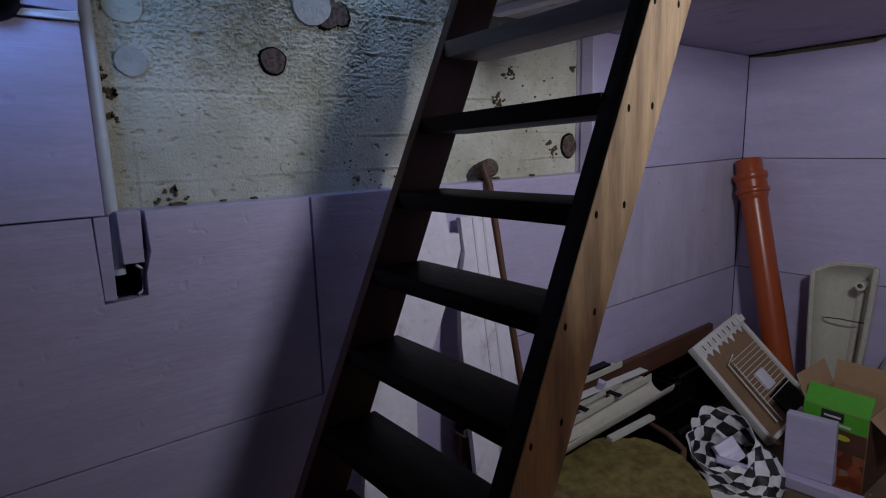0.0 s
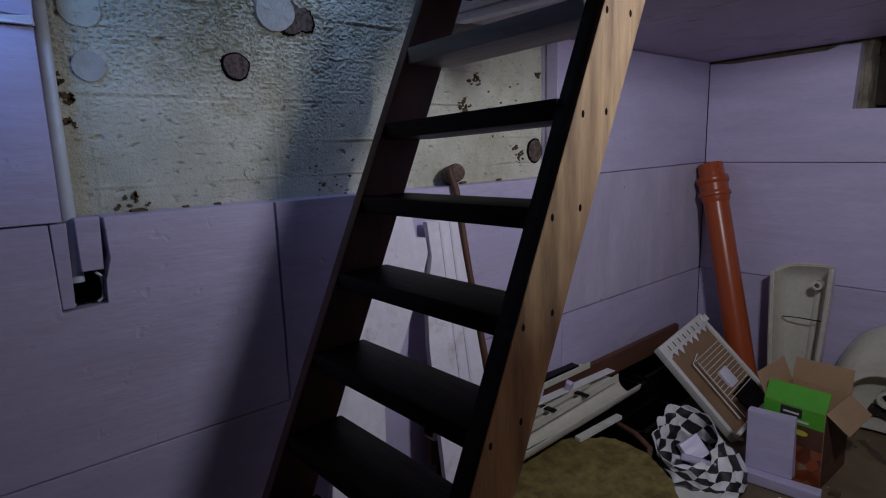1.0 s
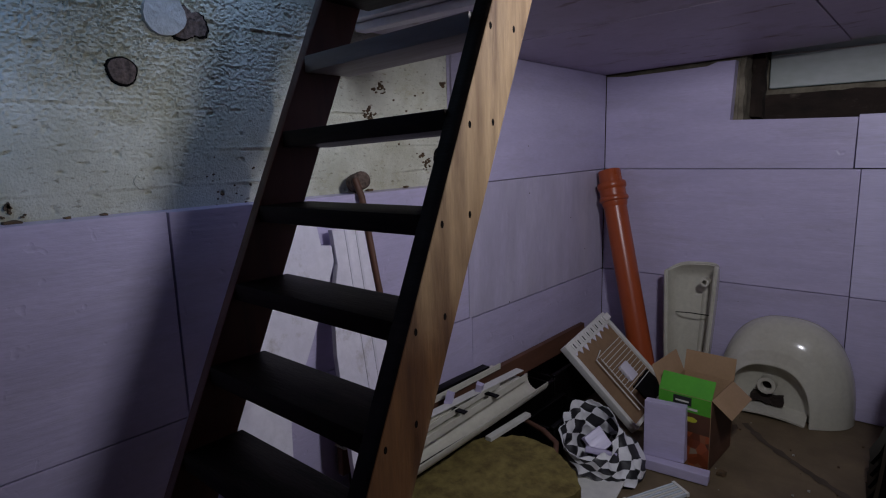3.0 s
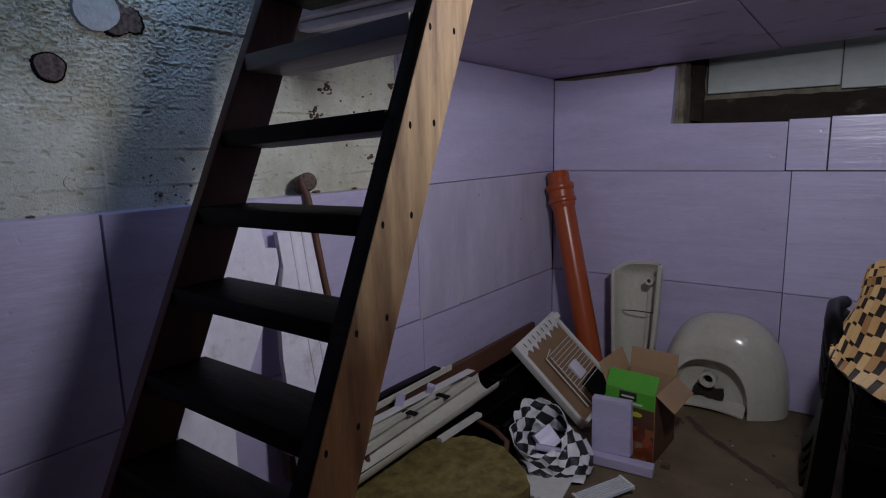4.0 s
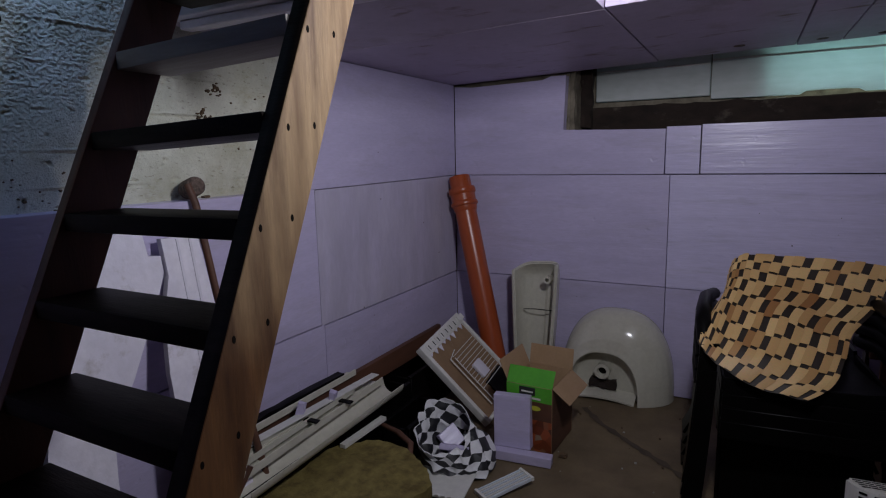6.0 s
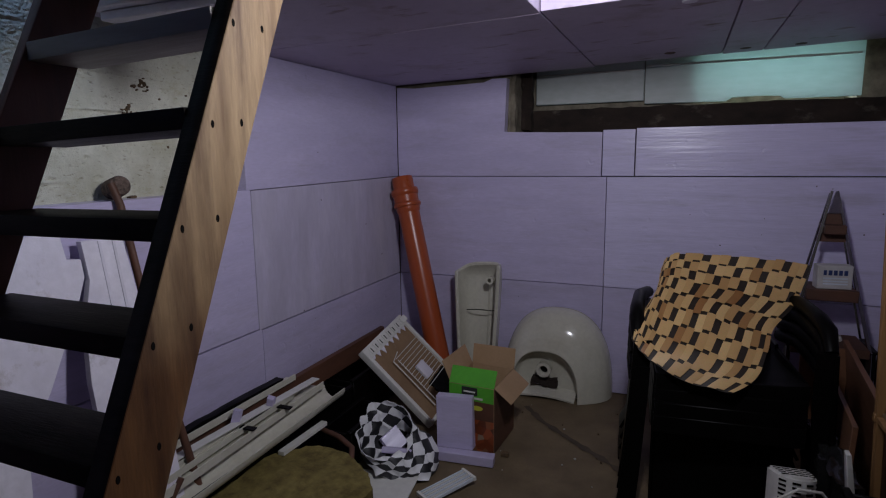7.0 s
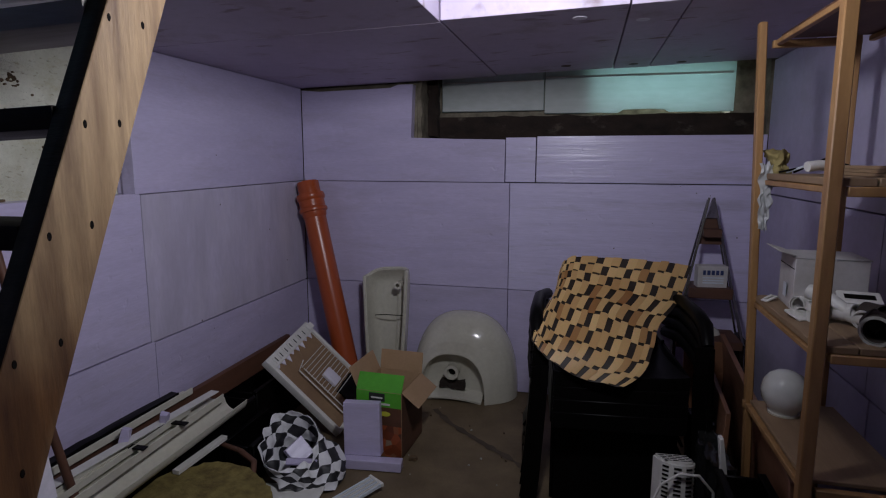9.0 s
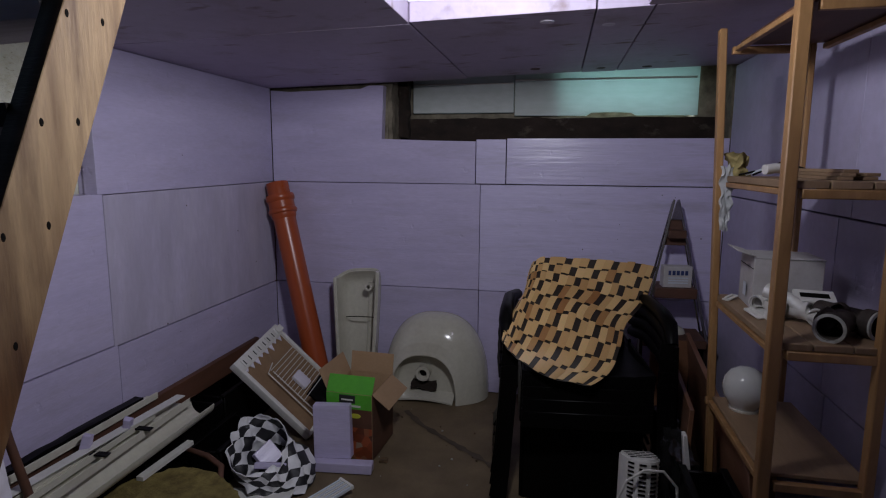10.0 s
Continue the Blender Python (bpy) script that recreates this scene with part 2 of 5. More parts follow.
CARTON = material("grey_board", (0.56, 0.54, 0.52), (0.48, 0.465, 0.45), 0.7, scale=5, fine=70, bump=0.1, dirt=(0.33, 0.28, 0.22), amount=0.4, dirt_scale=6)
METAL = material("dull_aluminium", (0.30, 0.29, 0.28), (0.17, 0.16, 0.155), 0.24, metal=1.0, scale=8, fine=80, bump=0.05, stretch=(1, 1, 0.2))
RUST = material("rusty_stain", (0.09, 0.06, 0.035), (0.15, 0.09, 0.04), 0.95, scale=30, fine=90, bump=0.6)
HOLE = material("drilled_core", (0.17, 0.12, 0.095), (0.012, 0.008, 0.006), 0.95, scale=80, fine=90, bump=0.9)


def pressed(mat, streak, dent):
    """Adds the drawn streaks of extruded foam and shallow knocks to a material's relief."""
    nd, lk = mat.node_tree.nodes, mat.node_tree.links
    p = nd["Principled BSDF"]
    tc, mp, n1, n2 = (nd.new("ShaderNode" + k) for k in ("TexCoord", "Mapping", "TexNoise", "TexNoise"))
    mp.inputs["Scale"].default_value = (0.5, 0.5, 9)
    lk.new(tc.outputs["Object"], mp.inputs[0])
    lk.new(mp.outputs[0], n1.inputs["Vector"])
    lk.new(tc.outputs["Object"], n2.inputs["Vector"])
    n1.inputs["Scale"].default_value, n1.inputs["Detail"].default_value = 3.0, 6
    n2.inputs["Scale"].default_value, n2.inputs["Detail"].default_value = 17.0, 2
    knock = nd.new("ShaderNodeMapRange")
    knock.inputs["From Min"].default_value, knock.inputs["From Max"].default_value = 0.66, 0.80
    lk.new(n2.outputs["Fac"], knock.inputs["Value"])
    last = p.inputs["Normal"].links[0].from_socket
    for src, st, dist in ((n1.outputs["Fac"], streak, 0.006), (knock.outputs[0], dent, -0.004)):
        b = nd.new("ShaderNodeBump")
        b.inputs["Strength"].default_value, b.inputs["Distance"].default_value = st, dist
        lk.new(src, b.inputs["Height"])
        lk.new(last, b.inputs["Normal"])
        last = b.outputs[0]
    lk.new(last, p.inputs["Normal"])


pressed(XPS, 0.35, 0.5)
pressed(XPS_GLOSS_LIT, 0.45, 0.35)
pressed(XPS_DULL, 0.3, 0.3)
pressed(XPS_GREY, 0.2, 0.4)


# ---------------------------------------------------------------- building helpers
def thing(name, label, category, m=None, group="", kind=""):
    ob = new(name)
    ob.empty_display_size = 0.05
    ob.matrix_basis = m or Matrix()
    return tagged(ob, label, category, group, kind)


def finish(name, bm, mat, smooth=0.0):
    bmesh.ops.recalc_face_normals(bm, faces=bm.faces)
    me = bpy.data.meshes.new(name)
    bm.to_mesh(me)
    bm.free()
    for mt in mat if isinstance(mat, (list, tuple)) else [mat]:
        me.materials.append(mt)
    if smooth:
        me.polygons.foreach_set("use_smooth", [True] * len(me.polygons))
        me.set_sharp_from_angle(angle=radians(smooth))
    return me


def root_of(ob):
    while ob.parent:
        ob = ob.parent
    return ob


def part(name, bm, mat, parent, label="", smooth=40.0, place=None, world_space=False):
    """Links a bmesh as one mesh object under a thing or a part. world_space: the mesh is given in the world's axes."""
    if world_space:
        bm.transform(root_of(parent).matrix_basis.inverted())
    ob = new(name, finish(name, bm, mat, smooth))
    ob.parent = parent
    if place is not None:
        ob.matrix_basis = place
    return tagged(ob, label)


def solid(name, bm, mat, label, category, m=None, smooth=40.0, group="", kind=""):
    ob = new(name, finish(name, bm, mat, smooth))
    if m is not None:
        ob.matrix_basis = m
    return tagged(ob, label, category, group, kind)


def box(lo, hi, bevel=0.0, m=None, bm=None, segs=1, jitter=0.0):
    """A box from corner to corner, with softened edges."""
    own = bmesh.new()
    bmesh.ops.create_cube(own, size=1)
    for v in own.verts:
        v.co = Vector([lo[k] + (v.co[k] + 0.5) * (hi[k] - lo[k]) for k in range(3)])
        if jitter:
            v.co += Vector([random.uniform(-jitter, jitter) for _ in range(3)])
    if bevel:
        bmesh.ops.bevel(own, geom=own.edges[:], offset=bevel, segments=segs, affect="EDGES", profile=0.6)
    if m is not None:
        own.transform(m)
    return merge(bm, own)


def merge(bm, own):
    if bm is None:
        return own
    me = bpy.data.meshes.new("tmp")
    own.to_mesh(me)
    own.free()
    bm.from_mesh(me)
    bpy.data.meshes.remove(me)
    return bm


def prism(outline, z0, z1, m=None, bm=None, bevel=0.0, segs=1):
    """An outline in the xy plane raised from z0 to z1."""
    own = bmesh.new()
    f = own.faces.new([own.verts.new((x, y, z0)) for x, y in outline])
    top = bmesh.ops.extrude_face_region(own, geom=[f])
    for v in top["geom"]:
        if isinstance(v, bmesh.types.BMVert):
            v.co.z = z1
    bmesh.ops.recalc_face_normals(own, faces=own.faces)
    if bevel:
        bmesh.ops.bevel(own, geom=own.edges[:], offset=bevel, segments=segs, affect="EDGES")
    if m is not None:
        own.transform(m)
    return merge(bm, own)


def lathe(profile, n=32, m=None, bm=None, sx=1.0, sy=1.0, sweep=math.tau):
    """Turns a profile of (radius, height) round the z axis."""
    own = bmesh.new()
    closed = abs(sweep - math.tau) < 1e-6
    cols = n if closed else n + 1
    rings = [[own.verts.new((r * math.cos(sweep * k / n) * sx, r * math.sin(sweep * k / n) * sy, z)) for k in range(cols)] for r, z in profile]
    for a, b in zip(rings, rings[1:]):
        for k in range(n):
            j = (k + 1) % cols
            own.faces.new((a[k], a[j], b[j], b[k]))
    bmesh.ops.remove_doubles(own, verts=own.verts, dist=1e-5)
    if m is not None:
        own.transform(m)
    return merge(bm, own)


def tube(points, r, n=8, bm=None, m=None):
    """A round bar along a line of points."""
    own = bmesh.new()
    pts = [Vector(p) for p in points]
    rings = []
    for i, p in enumerate(pts):
        d = (pts[min(i + 1, len(pts) - 1)] - pts[max(i - 1, 0)]).normalized()
        q = d.to_track_quat("Z", "Y")
        rr = r[i] if isinstance(r, (list, tuple)) else r
        rings.append([own.verts.new(p + q @ Vector((rr * math.cos(math.tau * k / n), rr * math.sin(math.tau * k / n), 0))) for k in range(n)])
    for a, b in zip(rings, rings[1:]):
        for k in range(n):
            own.faces.new((a[k], a[(k + 1) % n], b[(k + 1) % n], b[k]))
    own.faces.new(rings[0][::-1])
    own.faces.new(rings[-1])
    if m is not None:
        own.transform(m)
    return merge(bm, own)


def sheet(nu, nv, fn, thick=0.0, bm=None):
    """A surface fn(u, v) over the unit square, given a thickness."""
    own = bmesh.new()
    g = [[own.verts.new(fn(i / nu, j / nv)) for j in range(nv + 1)] for i in range(nu + 1)]
    for i in range(nu):
        for j in range(nv):
            own.faces.new((g[i][j], g[i + 1][j], g[i + 1][j + 1], g[i][j + 1]))
    if thick:
        bmesh.ops.recalc_face_normals(own, faces=own.faces)
        bmesh.ops.solidify(own, geom=own.faces[:], thickness=thick)
    return merge(bm, own)


def axes(origin, ex, ez):
    """A pose from an origin, a direction for x and a rough direction for z."""
    x = Vector(ex).normalized()
    y = Vector(ez).cross(x).normalized()
    z = x.cross(y)
    m = Matrix((x, y, z)).transposed().to_4x4()
    m.translation = origin
    return m


# ---------------------------------------------------------------- the cellar
CEIL = 1.733
SLOPE = 0.028          # the ceiling rises towards the rack
EAST = 2.50
SOUTH = -4.60


def ceil_z(x):
    return CEIL + SLOPE * x


# floor: one uneven screed
bm = bmesh.new()
NX, NY = 70, 110
gv = [[bm.verts.new((-0.3 + 3.2 * i / NX, SOUTH - 0.3 + (0.6 - SOUTH) * j / NY, 0)) for j in range(NY + 1)] for i in range(NX + 1)]
for row in gv:
    for v in row:
        v.co.z = 0.006 * noise.noise(v.co * 2.1) + 0.0025 * noise.noise(v.co * 11) - 0.004
for i in range(NX):
    for j in range(NY):
        bm.faces.new((gv[i][j], gv[i + 1][j], gv[i + 1][j + 1], gv[i][j + 1]))
floor = solid("floor", bm, FLOOR, "stained and cracked brown-grey cellar screed floor", "floor", kind="structure")

# west wall: cast concrete with the marks of its shuttering, pitted, a grid with real relief
bm = bmesh.new()
Y0, Y1, Z0, Z1 = -3.12, -1.28, 1.02, 1.80
NY, NZ = 520, 290
joints = [1.255, 1.355, 1.47, 1.59, 1.70]
gv = []
for i in range(NY + 1):
    col = []
    y = Y0 + (Y1 - Y0) * i / NY
    wav = [0.006 * noise.noise(Vector((n, y * 3, 0))) for n in range(len(joints))]
    on = [max(0.0, min(1.0, 0.3 + 1.8 * noise.noise(Vector((n * 3, y * 3, 1))))) for n in range(len(joints))]
    for j in range(NZ + 1):
        z = Z0 + (Z1 - Z0) * j / NZ
        p = Vector((0, y, z))
        x = -0.085 + 0.004 * noise.noise(p * 5)
        zone = max(0.12, min(1.3, 0.45 + noise.noise(p * 2.2) + 1.6 * (z - 1.45) + 0.5 * (-2.45 - y)))
        g1, g2 = noise.noise(p * 125), noise.noise(p * 270 + Vector((3, 1, 2)))
        x += zone * (0.0052 * g1 + 0.0056 * g2)
        hole = noise.noise(Vector((0, y * 26, z * 48)) + Vector((9, 0, 0)))
        if hole > 0.52:
            x -= 0.006 * min(1.0, (hole - 0.52) * 12)
        for n, zj in enumerate(joints):
            d = abs(z - zj - wav[n])
            if d < 0.005:
                x += 0.0065 * (1 - d / 0.005) * on[n] * (0.55 + 0.9 * abs(noise.noise(Vector((n, y * 60, 4)))))
            elif 0.005 <= zj + wav[n] - z < 0.012:
                x -= 0.003 * on[n]
        for ym in (-2.955, -2.51):
            d = abs(y - ym - 0.003 * noise.noise(Vector((ym, z * 6, 0))))
            if d < 0.006:
                x += 0.003 * (1 - d / 0.006)
        col.append(bm.verts.new((x, y, z)))
    gv.append(col)
for i in range(NY):
    for j in range(NZ):
        bm.faces.new((gv[i][j], gv[i + 1][j], gv[i + 1][j + 1], gv[i][j + 1]))
box((-0.10, Y0, Z1), (-0.085, Y1, 2.6), bm=bm)
box((-0.30, SOUTH - 0.3, -0.05), (-0.10, 0.3, 2.6), bm=bm)
wall_west = solid("wall_west", bm, CONCRETE, "pitted yellowish cast concrete wall behind lilac foam boards", "wall", kind="structure", smooth=60)

# north wall with the long slot for the window
bm = bmesh.new()
box((-0.085, 0.062, -0.05), (0.69, 0.40, 2.1), bm=bm)
box((2.505, 0.062, -0.05), (2.80, 0.40, 2.1), bm=bm)
box((0.69, 0.062, -0.05), (2.505, 0.40, 1.40), bm=bm)
box((0.69, 0.02, 1.90), (2.505, 0.40, 2.1), bm=bm)
wall_north = solid("wall_north", bm, MORTAR, "old masonry wall behind lilac foam boards", "wall", kind="structure", smooth=0)
bm = box((EAST + 0.062, SOUTH - 0.3, -0.05), (EAST + 0.25, 0.062, 2.1))
wall_east = solid("wall_east", bm, MORTAR, "old masonry wall behind lilac foam boards", "wall", kind="structure", smooth=0)
# unseen end wall, added to close the cellar and hold down bounce
bm = box((-0.3, SOUTH - 0.25, -0.05), (EAST + 0.25, SOUTH, 2.6))
wall_south = solid("wall_south", bm, PLASTER, "plain dark wall closing the unseen south end", "wall", kind="structure", smooth=0)


def board(parent, axis, a0, a1, z0, z1, face, thick, mat=XPS, outline=None):
    """One foam board, flat against a wall; axis: the horizontal axis it runs along."""
    g = 0.0018
    off = random.uniform(-0.002, 0.002)
    if outline is None:
        outline = [(a0 + g, z0 + g), (a1 - g, z0 + g), (a1 - g, z1 - g), (a0 + g, z1 - g)]
    b = prism(outline, 0, thick, bevel=0.0012)
    if axis == "x":
        b.transform(Matrix(((1, 0, 0, 0), (0, 0, 1, face + off), (0, 1, 0, 0), (0, 0, 0, 1))))
    elif face > 1:
        b.transform(Matrix(((0, 0, 1, face + off), (1, 0, 0, 0), (0, 1, 0, 0), (0, 0, 0, 1))))
    else:
        b.transform(Matrix(((0, 0, -1, face + off), (1, 0, 0, 0), (0, 1, 0, 0), (0, 0, 0, 1))))
    return part("foam_board", b, mat, parent, smooth=0)


random.seed(11)
# north wall
board(wall_north, "x", 0, 1.236, 0.0, 0.602, 0, 0.06)
board(wall_north, "x", 1.236, 2.498, 0.0, 0.600, 0, 0.06)
board(wall_north, "x", 0, 1.236, 0.602, 1.199, 0, 0.06)
board(wall_north, "x", 1.236, 2.498, 0.600, 1.199, 0, 0.06, XPS_GLOSS_LIT)
board(wall_north, "x", 0, 0, 0, 0, 0, 0.06, outline=[(0.004, 1.201), (1.205, 1.201), (1.207, 1.432), (0.95, 1.437), (0.672, 1.446), (0.684, 1.738), (0.60, 1.739),
                                                    (0.55, 1.722), (0.12, 1.712), (0.004, 1.722)])
board(wall_north, "x", 1.209, 1.374, 1.201, 1.444, 0.0, 0.06, XPS_GLOSS_LIT)
board(wall_north, "x", 1.377, 2.498, 1.201, 1.449, -0.003, 0.06, XPS_GLOSS_LIT)
# west wall
board(wall_west, "y", -1.298, -0.002, 0.0, 0.600, 0, 0.085)
board(wall_west, "y", -2.56, -1.298, 0.0, 0.606, 0, 0.085)
board(wall_west, "y", -3.75, -2.56, 0.0, 0.630, 0, 0.085)
board(wall_west, "y", SOUTH, -3.75, 0.0, 0.630, 0, 0.085)
board(wall_west, "y", 0, 0, 0, 0, 0, 0.085, XPS_GREY, [(-1.313, 0.604), (-0.004, 0.604), (-0.004, 1.197), (-1.313, 1.187)])
board(wall_west, "y", -2.565, -1.315, 0.608, 1.193, 0, 0.085)
board(wall_west, "y", 0, 0, 0, 0, 0, 0.085, outline=[(-3.75, 0.632), (-2.569, 0.632), (-2.571, 1.193), (-2.972, 1.193), (-2.968, 1.10), (-2.982, 1.05), (-2.984, 1.0), (-3.072, 0.994),
                                                    (-3.076, 1.186), (-3.75, 1.186)])
board(wall_west, "y", 0, 0, 0, 0, 0.002, 0.085, outline=[(-3.026, 1.078), (-2.984, 1.078), (-2.980, 1.195), (-3.028, 1.195)])
board(wall_west, "y", 0, 0, 0, 0, -0.002, 0.085, outline=[(-3.070, 1.0), (-3.046, 1.0), (-3.042, 1.186), (-3.072, 1.186)])
board(wall_west, "y", SOUTH, -3.75, 0.632, 1.186, 0, 0.085)
board(wall_west, "y", 0, 0, 0, 0, 0, 0.055, XPS, [(-1.343, 1.190), (-0.004, 1.201), (-0.004, 1.731), (-1.343, 1.731)])
board(wall_west, "y", 0, 0, 0, 0, -0.058, 0.026, XPS, [(-1.336, 1.192), (-0.004, 1.203), (-0.004, 1.729), (-1.336, 1.729)])
board(wall_west, "y", -4.3, -3.048, 1.188, 1.585, 0, 0.085)
board(wall_west, "y", -4.3, -3.048, 1.600, 2.2, -0.01, 0.07)
# east wall
for a0, a1, z0, z1 in ((-1.25, -0.002, 0, 0.6), (-2.5, -1.25, 0, 0.6), (-3.75, -2.5, 0, 0.6), (-1.22, -0.002, 0.602, 1.16), (-2.47, -1.22, 0.602, 1.16),
                       (-3.72, -2.47, 0.602, 1.16), (-1.29, -0.002, 1.162, 1.80), (-2.54, -1.29, 1.162, 1.80), (-3.79, -2.54, 1.162, 1.80), (SOUTH, -3.79, 0, 1.80)):
    board(wall_east, "y", a0, a1, z0, z1, EAST, 0.06, XPS_DULL)

# ceiling: foam panels under a slab, open over the stairs and at the hatch
HX0, HX1, HY0, HY1 = 1.160, 1.90, -2.62, -1.275
SX1, SY0, SY1 = 0.98, -3.75, -1.96
bm = bmesh.new()


def panel(x0, x1, y0, y1, dz=0.0):
    g = 0.0026
    own = box((x0 + g, y0 + g, 0), (x1 - g, y1 - g, 0.062), 0.0015)
    for v in own.verts:
        v.co.z += ceil_z(v.co.x) + dz
    merge(bm, own)


panel(-0.02, HX0, -1.25, 0.0)
panel(-0.02, HX0, SY1, -1.25, 0.001)
panel(SX1, HX0, -3.1, SY1)
panel(HX0, 1.752, HY1, -0.03, 0.001)
panel(1.752, 1.925, HY1, -0.02, -0.001)
panel(1.925, EAST + 0.06, HY1, -0.02)
panel(HX1, EAST + 0.06, -2.62, HY1, 0.001)
panel(SX1, EAST + 0.06, -3.1, -2.62)
panel(SX1, EAST + 0.06, SOUTH, -3.1, 0.001)
panel(-0.02, SX1, SOUTH, SY0)
ceiling = solid("ceiling", bm, XPS_CEIL, "lilac foam board ceiling with dark joints and plugs", "ceiling", kind="structure", smooth=0)
# slab above the panels, with the shafts of both openings
bm = bmesh.new()
for x0, x1, y0, y1 in ((-0.1, HX0 - 0.01, SY1 + 0.005, 0.06), (SX1 + 0.01, HX0 - 0.01, SOUTH, SY1 + 0.005), (HX0 - 0.01, HX1 + 0.01, HY1 + 0.01, 0.02),
                       (HX1 + 0.01, EAST + 0.25, SOUTH, 0.06), (HX0 - 0.01, HX1 + 0.01, SOUTH, HY0 - 0.01), (-0.1, SX1 + 0.01, SOUTH, SY0 - 0.01)):
    box((x0, y0, 1.875), (x1, y1, 2.05), bm=bm)
slab = solid("ceiling_slab", bm, PLASTER, "rough floor slab above the foam ceiling", "ceiling", kind="structure", smooth=0)
# unseen roof and walls, added to shut the sky out above
bm = box((-0.3, SOUTH - 0.25, 2.6), (EAST + 0.25, 0.4, 2.75))
box((-0.3, 0.06, 2.05), (EAST + 0.25, 0.4, 2.6), bm=bm)
box((EAST, SOUTH, 2.05), (EAST + 0.25, 0.4, 2.6), bm=bm)
upper = solid("upper_room", bm, PLASTER, "unseen shell closing off the space above", "wall", kind="structure", smooth=0)
# white lining of the hatch
bm = bmesh.new()
for x0, x1, y0, y1, in ((HX0 - 0.02, HX1 + 0.02, HY1, HY1 + 0.02), (HX0 - 0.02, HX1 + 0.02, HY0 - 0.02, HY0), (HX0 - 0.02, HX0, HY0, HY1), (HX1, HX1 + 0.02, HY0, HY1)):
    box((x0, y0, ceil_z(x0) + 0.064), (x1, y1, 2.05), bm=bm)
lining = solid("trim_hatch", bm, XPS_PALE, "pale foam lining of the ceiling hatch", "trim", kind="structure", smooth=0)

# ---------------------------------------------------------------- the stairs
SLANT = 0.445


def edge_y(z):
    return -2.462 + SLANT * (z - 1.2)


SDEEP = 0.148  # tread depth
LX0, LX1, RX0, RX1 = 0.223, 0.254, 0.780, 0.825
stair = thing("wooden_stair", "steep open wooden cellar stair with dark stained treads", "stair", pose(0.5, -2.95, 0))


def stringer(x0, x1):
    z0, z1 = 0.0, 2.35
    own = prism([(edge_y(z0), z0), (edge_y(z0) + 0.132, z0), (edge_y(z1) + 0.132, z1), (edge_y(z1), z1)], x0, x1, bevel=0.0015)
    own.transform(Matrix(((0, 0, 1, 0), (1, 0, 0, 0), (0, 1, 0, 0), (0, 0, 0, 1))))
    return own


part("stringer", stringer(LX0, LX1), REDWOOD, stair, "dark red stained stringer", world_space=True)
right_stringer = part("stringer", stringer(RX0, RX1), PINE, stair, "bare knotty pine stringer with nail holes, other faces darkened", world_space=True)
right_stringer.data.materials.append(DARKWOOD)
# front and inner faces coloured near-black: dark stain plus the edge's shade
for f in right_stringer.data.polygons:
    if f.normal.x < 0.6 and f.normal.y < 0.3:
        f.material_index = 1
random.seed(5)
TREAD_RISE = {0: (0.012, 0.034), 1: (0.006, 0.026), 2: (0.010, 0.015)}   # the upper treads are nailed out of level
for k in range(-3, 9):
    z = 1.562 - 0.1815 * k
    y = edge_y(z)
    b = box((LX1 - 0.001, y + 0.003, z - 0.040), (RX0 + 0.001, y + SDEEP + 0.002, z), 0.004, segs=2, jitter=0.0012)
    rise_l, rise_r = TREAD_RISE.get(k, (0.013, 0.013))
    for v in b.verts:
        f = (v.co.x - LX1) / (RX0 - LX1)
        v.co.z += rise_l * (1 - f) + rise_r * f
    part("tread", b, WORN_LIT_TREAD if k == 0 else DARKWOOD, stair, "worn grey tread, stair daylight put into its colour" if k == 0 else "", world_space=True)
    for dy, dz in ((0.008, -0.006), (0.088, 0.004)):
        b = lathe([(0, 0.0008), (0.0046, 0.0008), (0.0054, 0), (0.0054, -0.003)], 10, pose(RX1, y + dy + 0.01 + random.uniform(-0.006, 0.006), z + dz + random.uniform(-0.008, 0.008), 0, 90, 0), sx=1.35, sy=0.8)
        part("nail", b, DARK, stair, world_space=True)


# ---------------------------------------------------------------- window slot
random.seed(21)
# unseen blocks, added to crop the panel's glow and keep the sky out
bm = bmesh.new()
box((0.69, 0.335, 1.38), (1.655, 0.52, 1.9), bm=bm)
box((2.39, 0.335, 1.38), (2.52, 0.60, 1.9), bm=bm)
box((0.60, 0.60, 1.2), (2.80, 0.70, 2.2), bm=bm)
box((0.69, 0.335, 1.30), (2.505, 0.60, 1.40), bm=bm)
box((0.69, 0.40, 1.86), (2.505, 0.60, 2.1), bm=bm)
solid("wall_window_bay", bm, MORTAR, "unseen masonry blocks boxing in the cellar window", "wall", kind="structure", smooth=0)


def rough_block(lo, hi, n, amp, scale):
    own = bmesh.new()
    bmesh.ops.create_cube(own, size=1)
    bmesh.ops.subdivide_edges(own, edges=own.edges[:], cuts=n, use_grid_fill=True)
    for v in own.verts:
        v.co = Vector([lo[k] + (v.co[k] + 0.5) * (hi[k] - lo[k]) for k in range(3)])
        v.co += noise.noise_vector(v.co * scale) * amp + noise.noise_vector(v.co * scale * 3.1) * amp * 0.5
    return own


solid("trim_sill_beam", rough_block((0.70, 0.262, 1.385), (2.50, 0.335, 1.574), 34, 0.009, 9), BEAM, "rotten dark timber sill beam under the window", "trim", kind="structure",
      smooth=50)
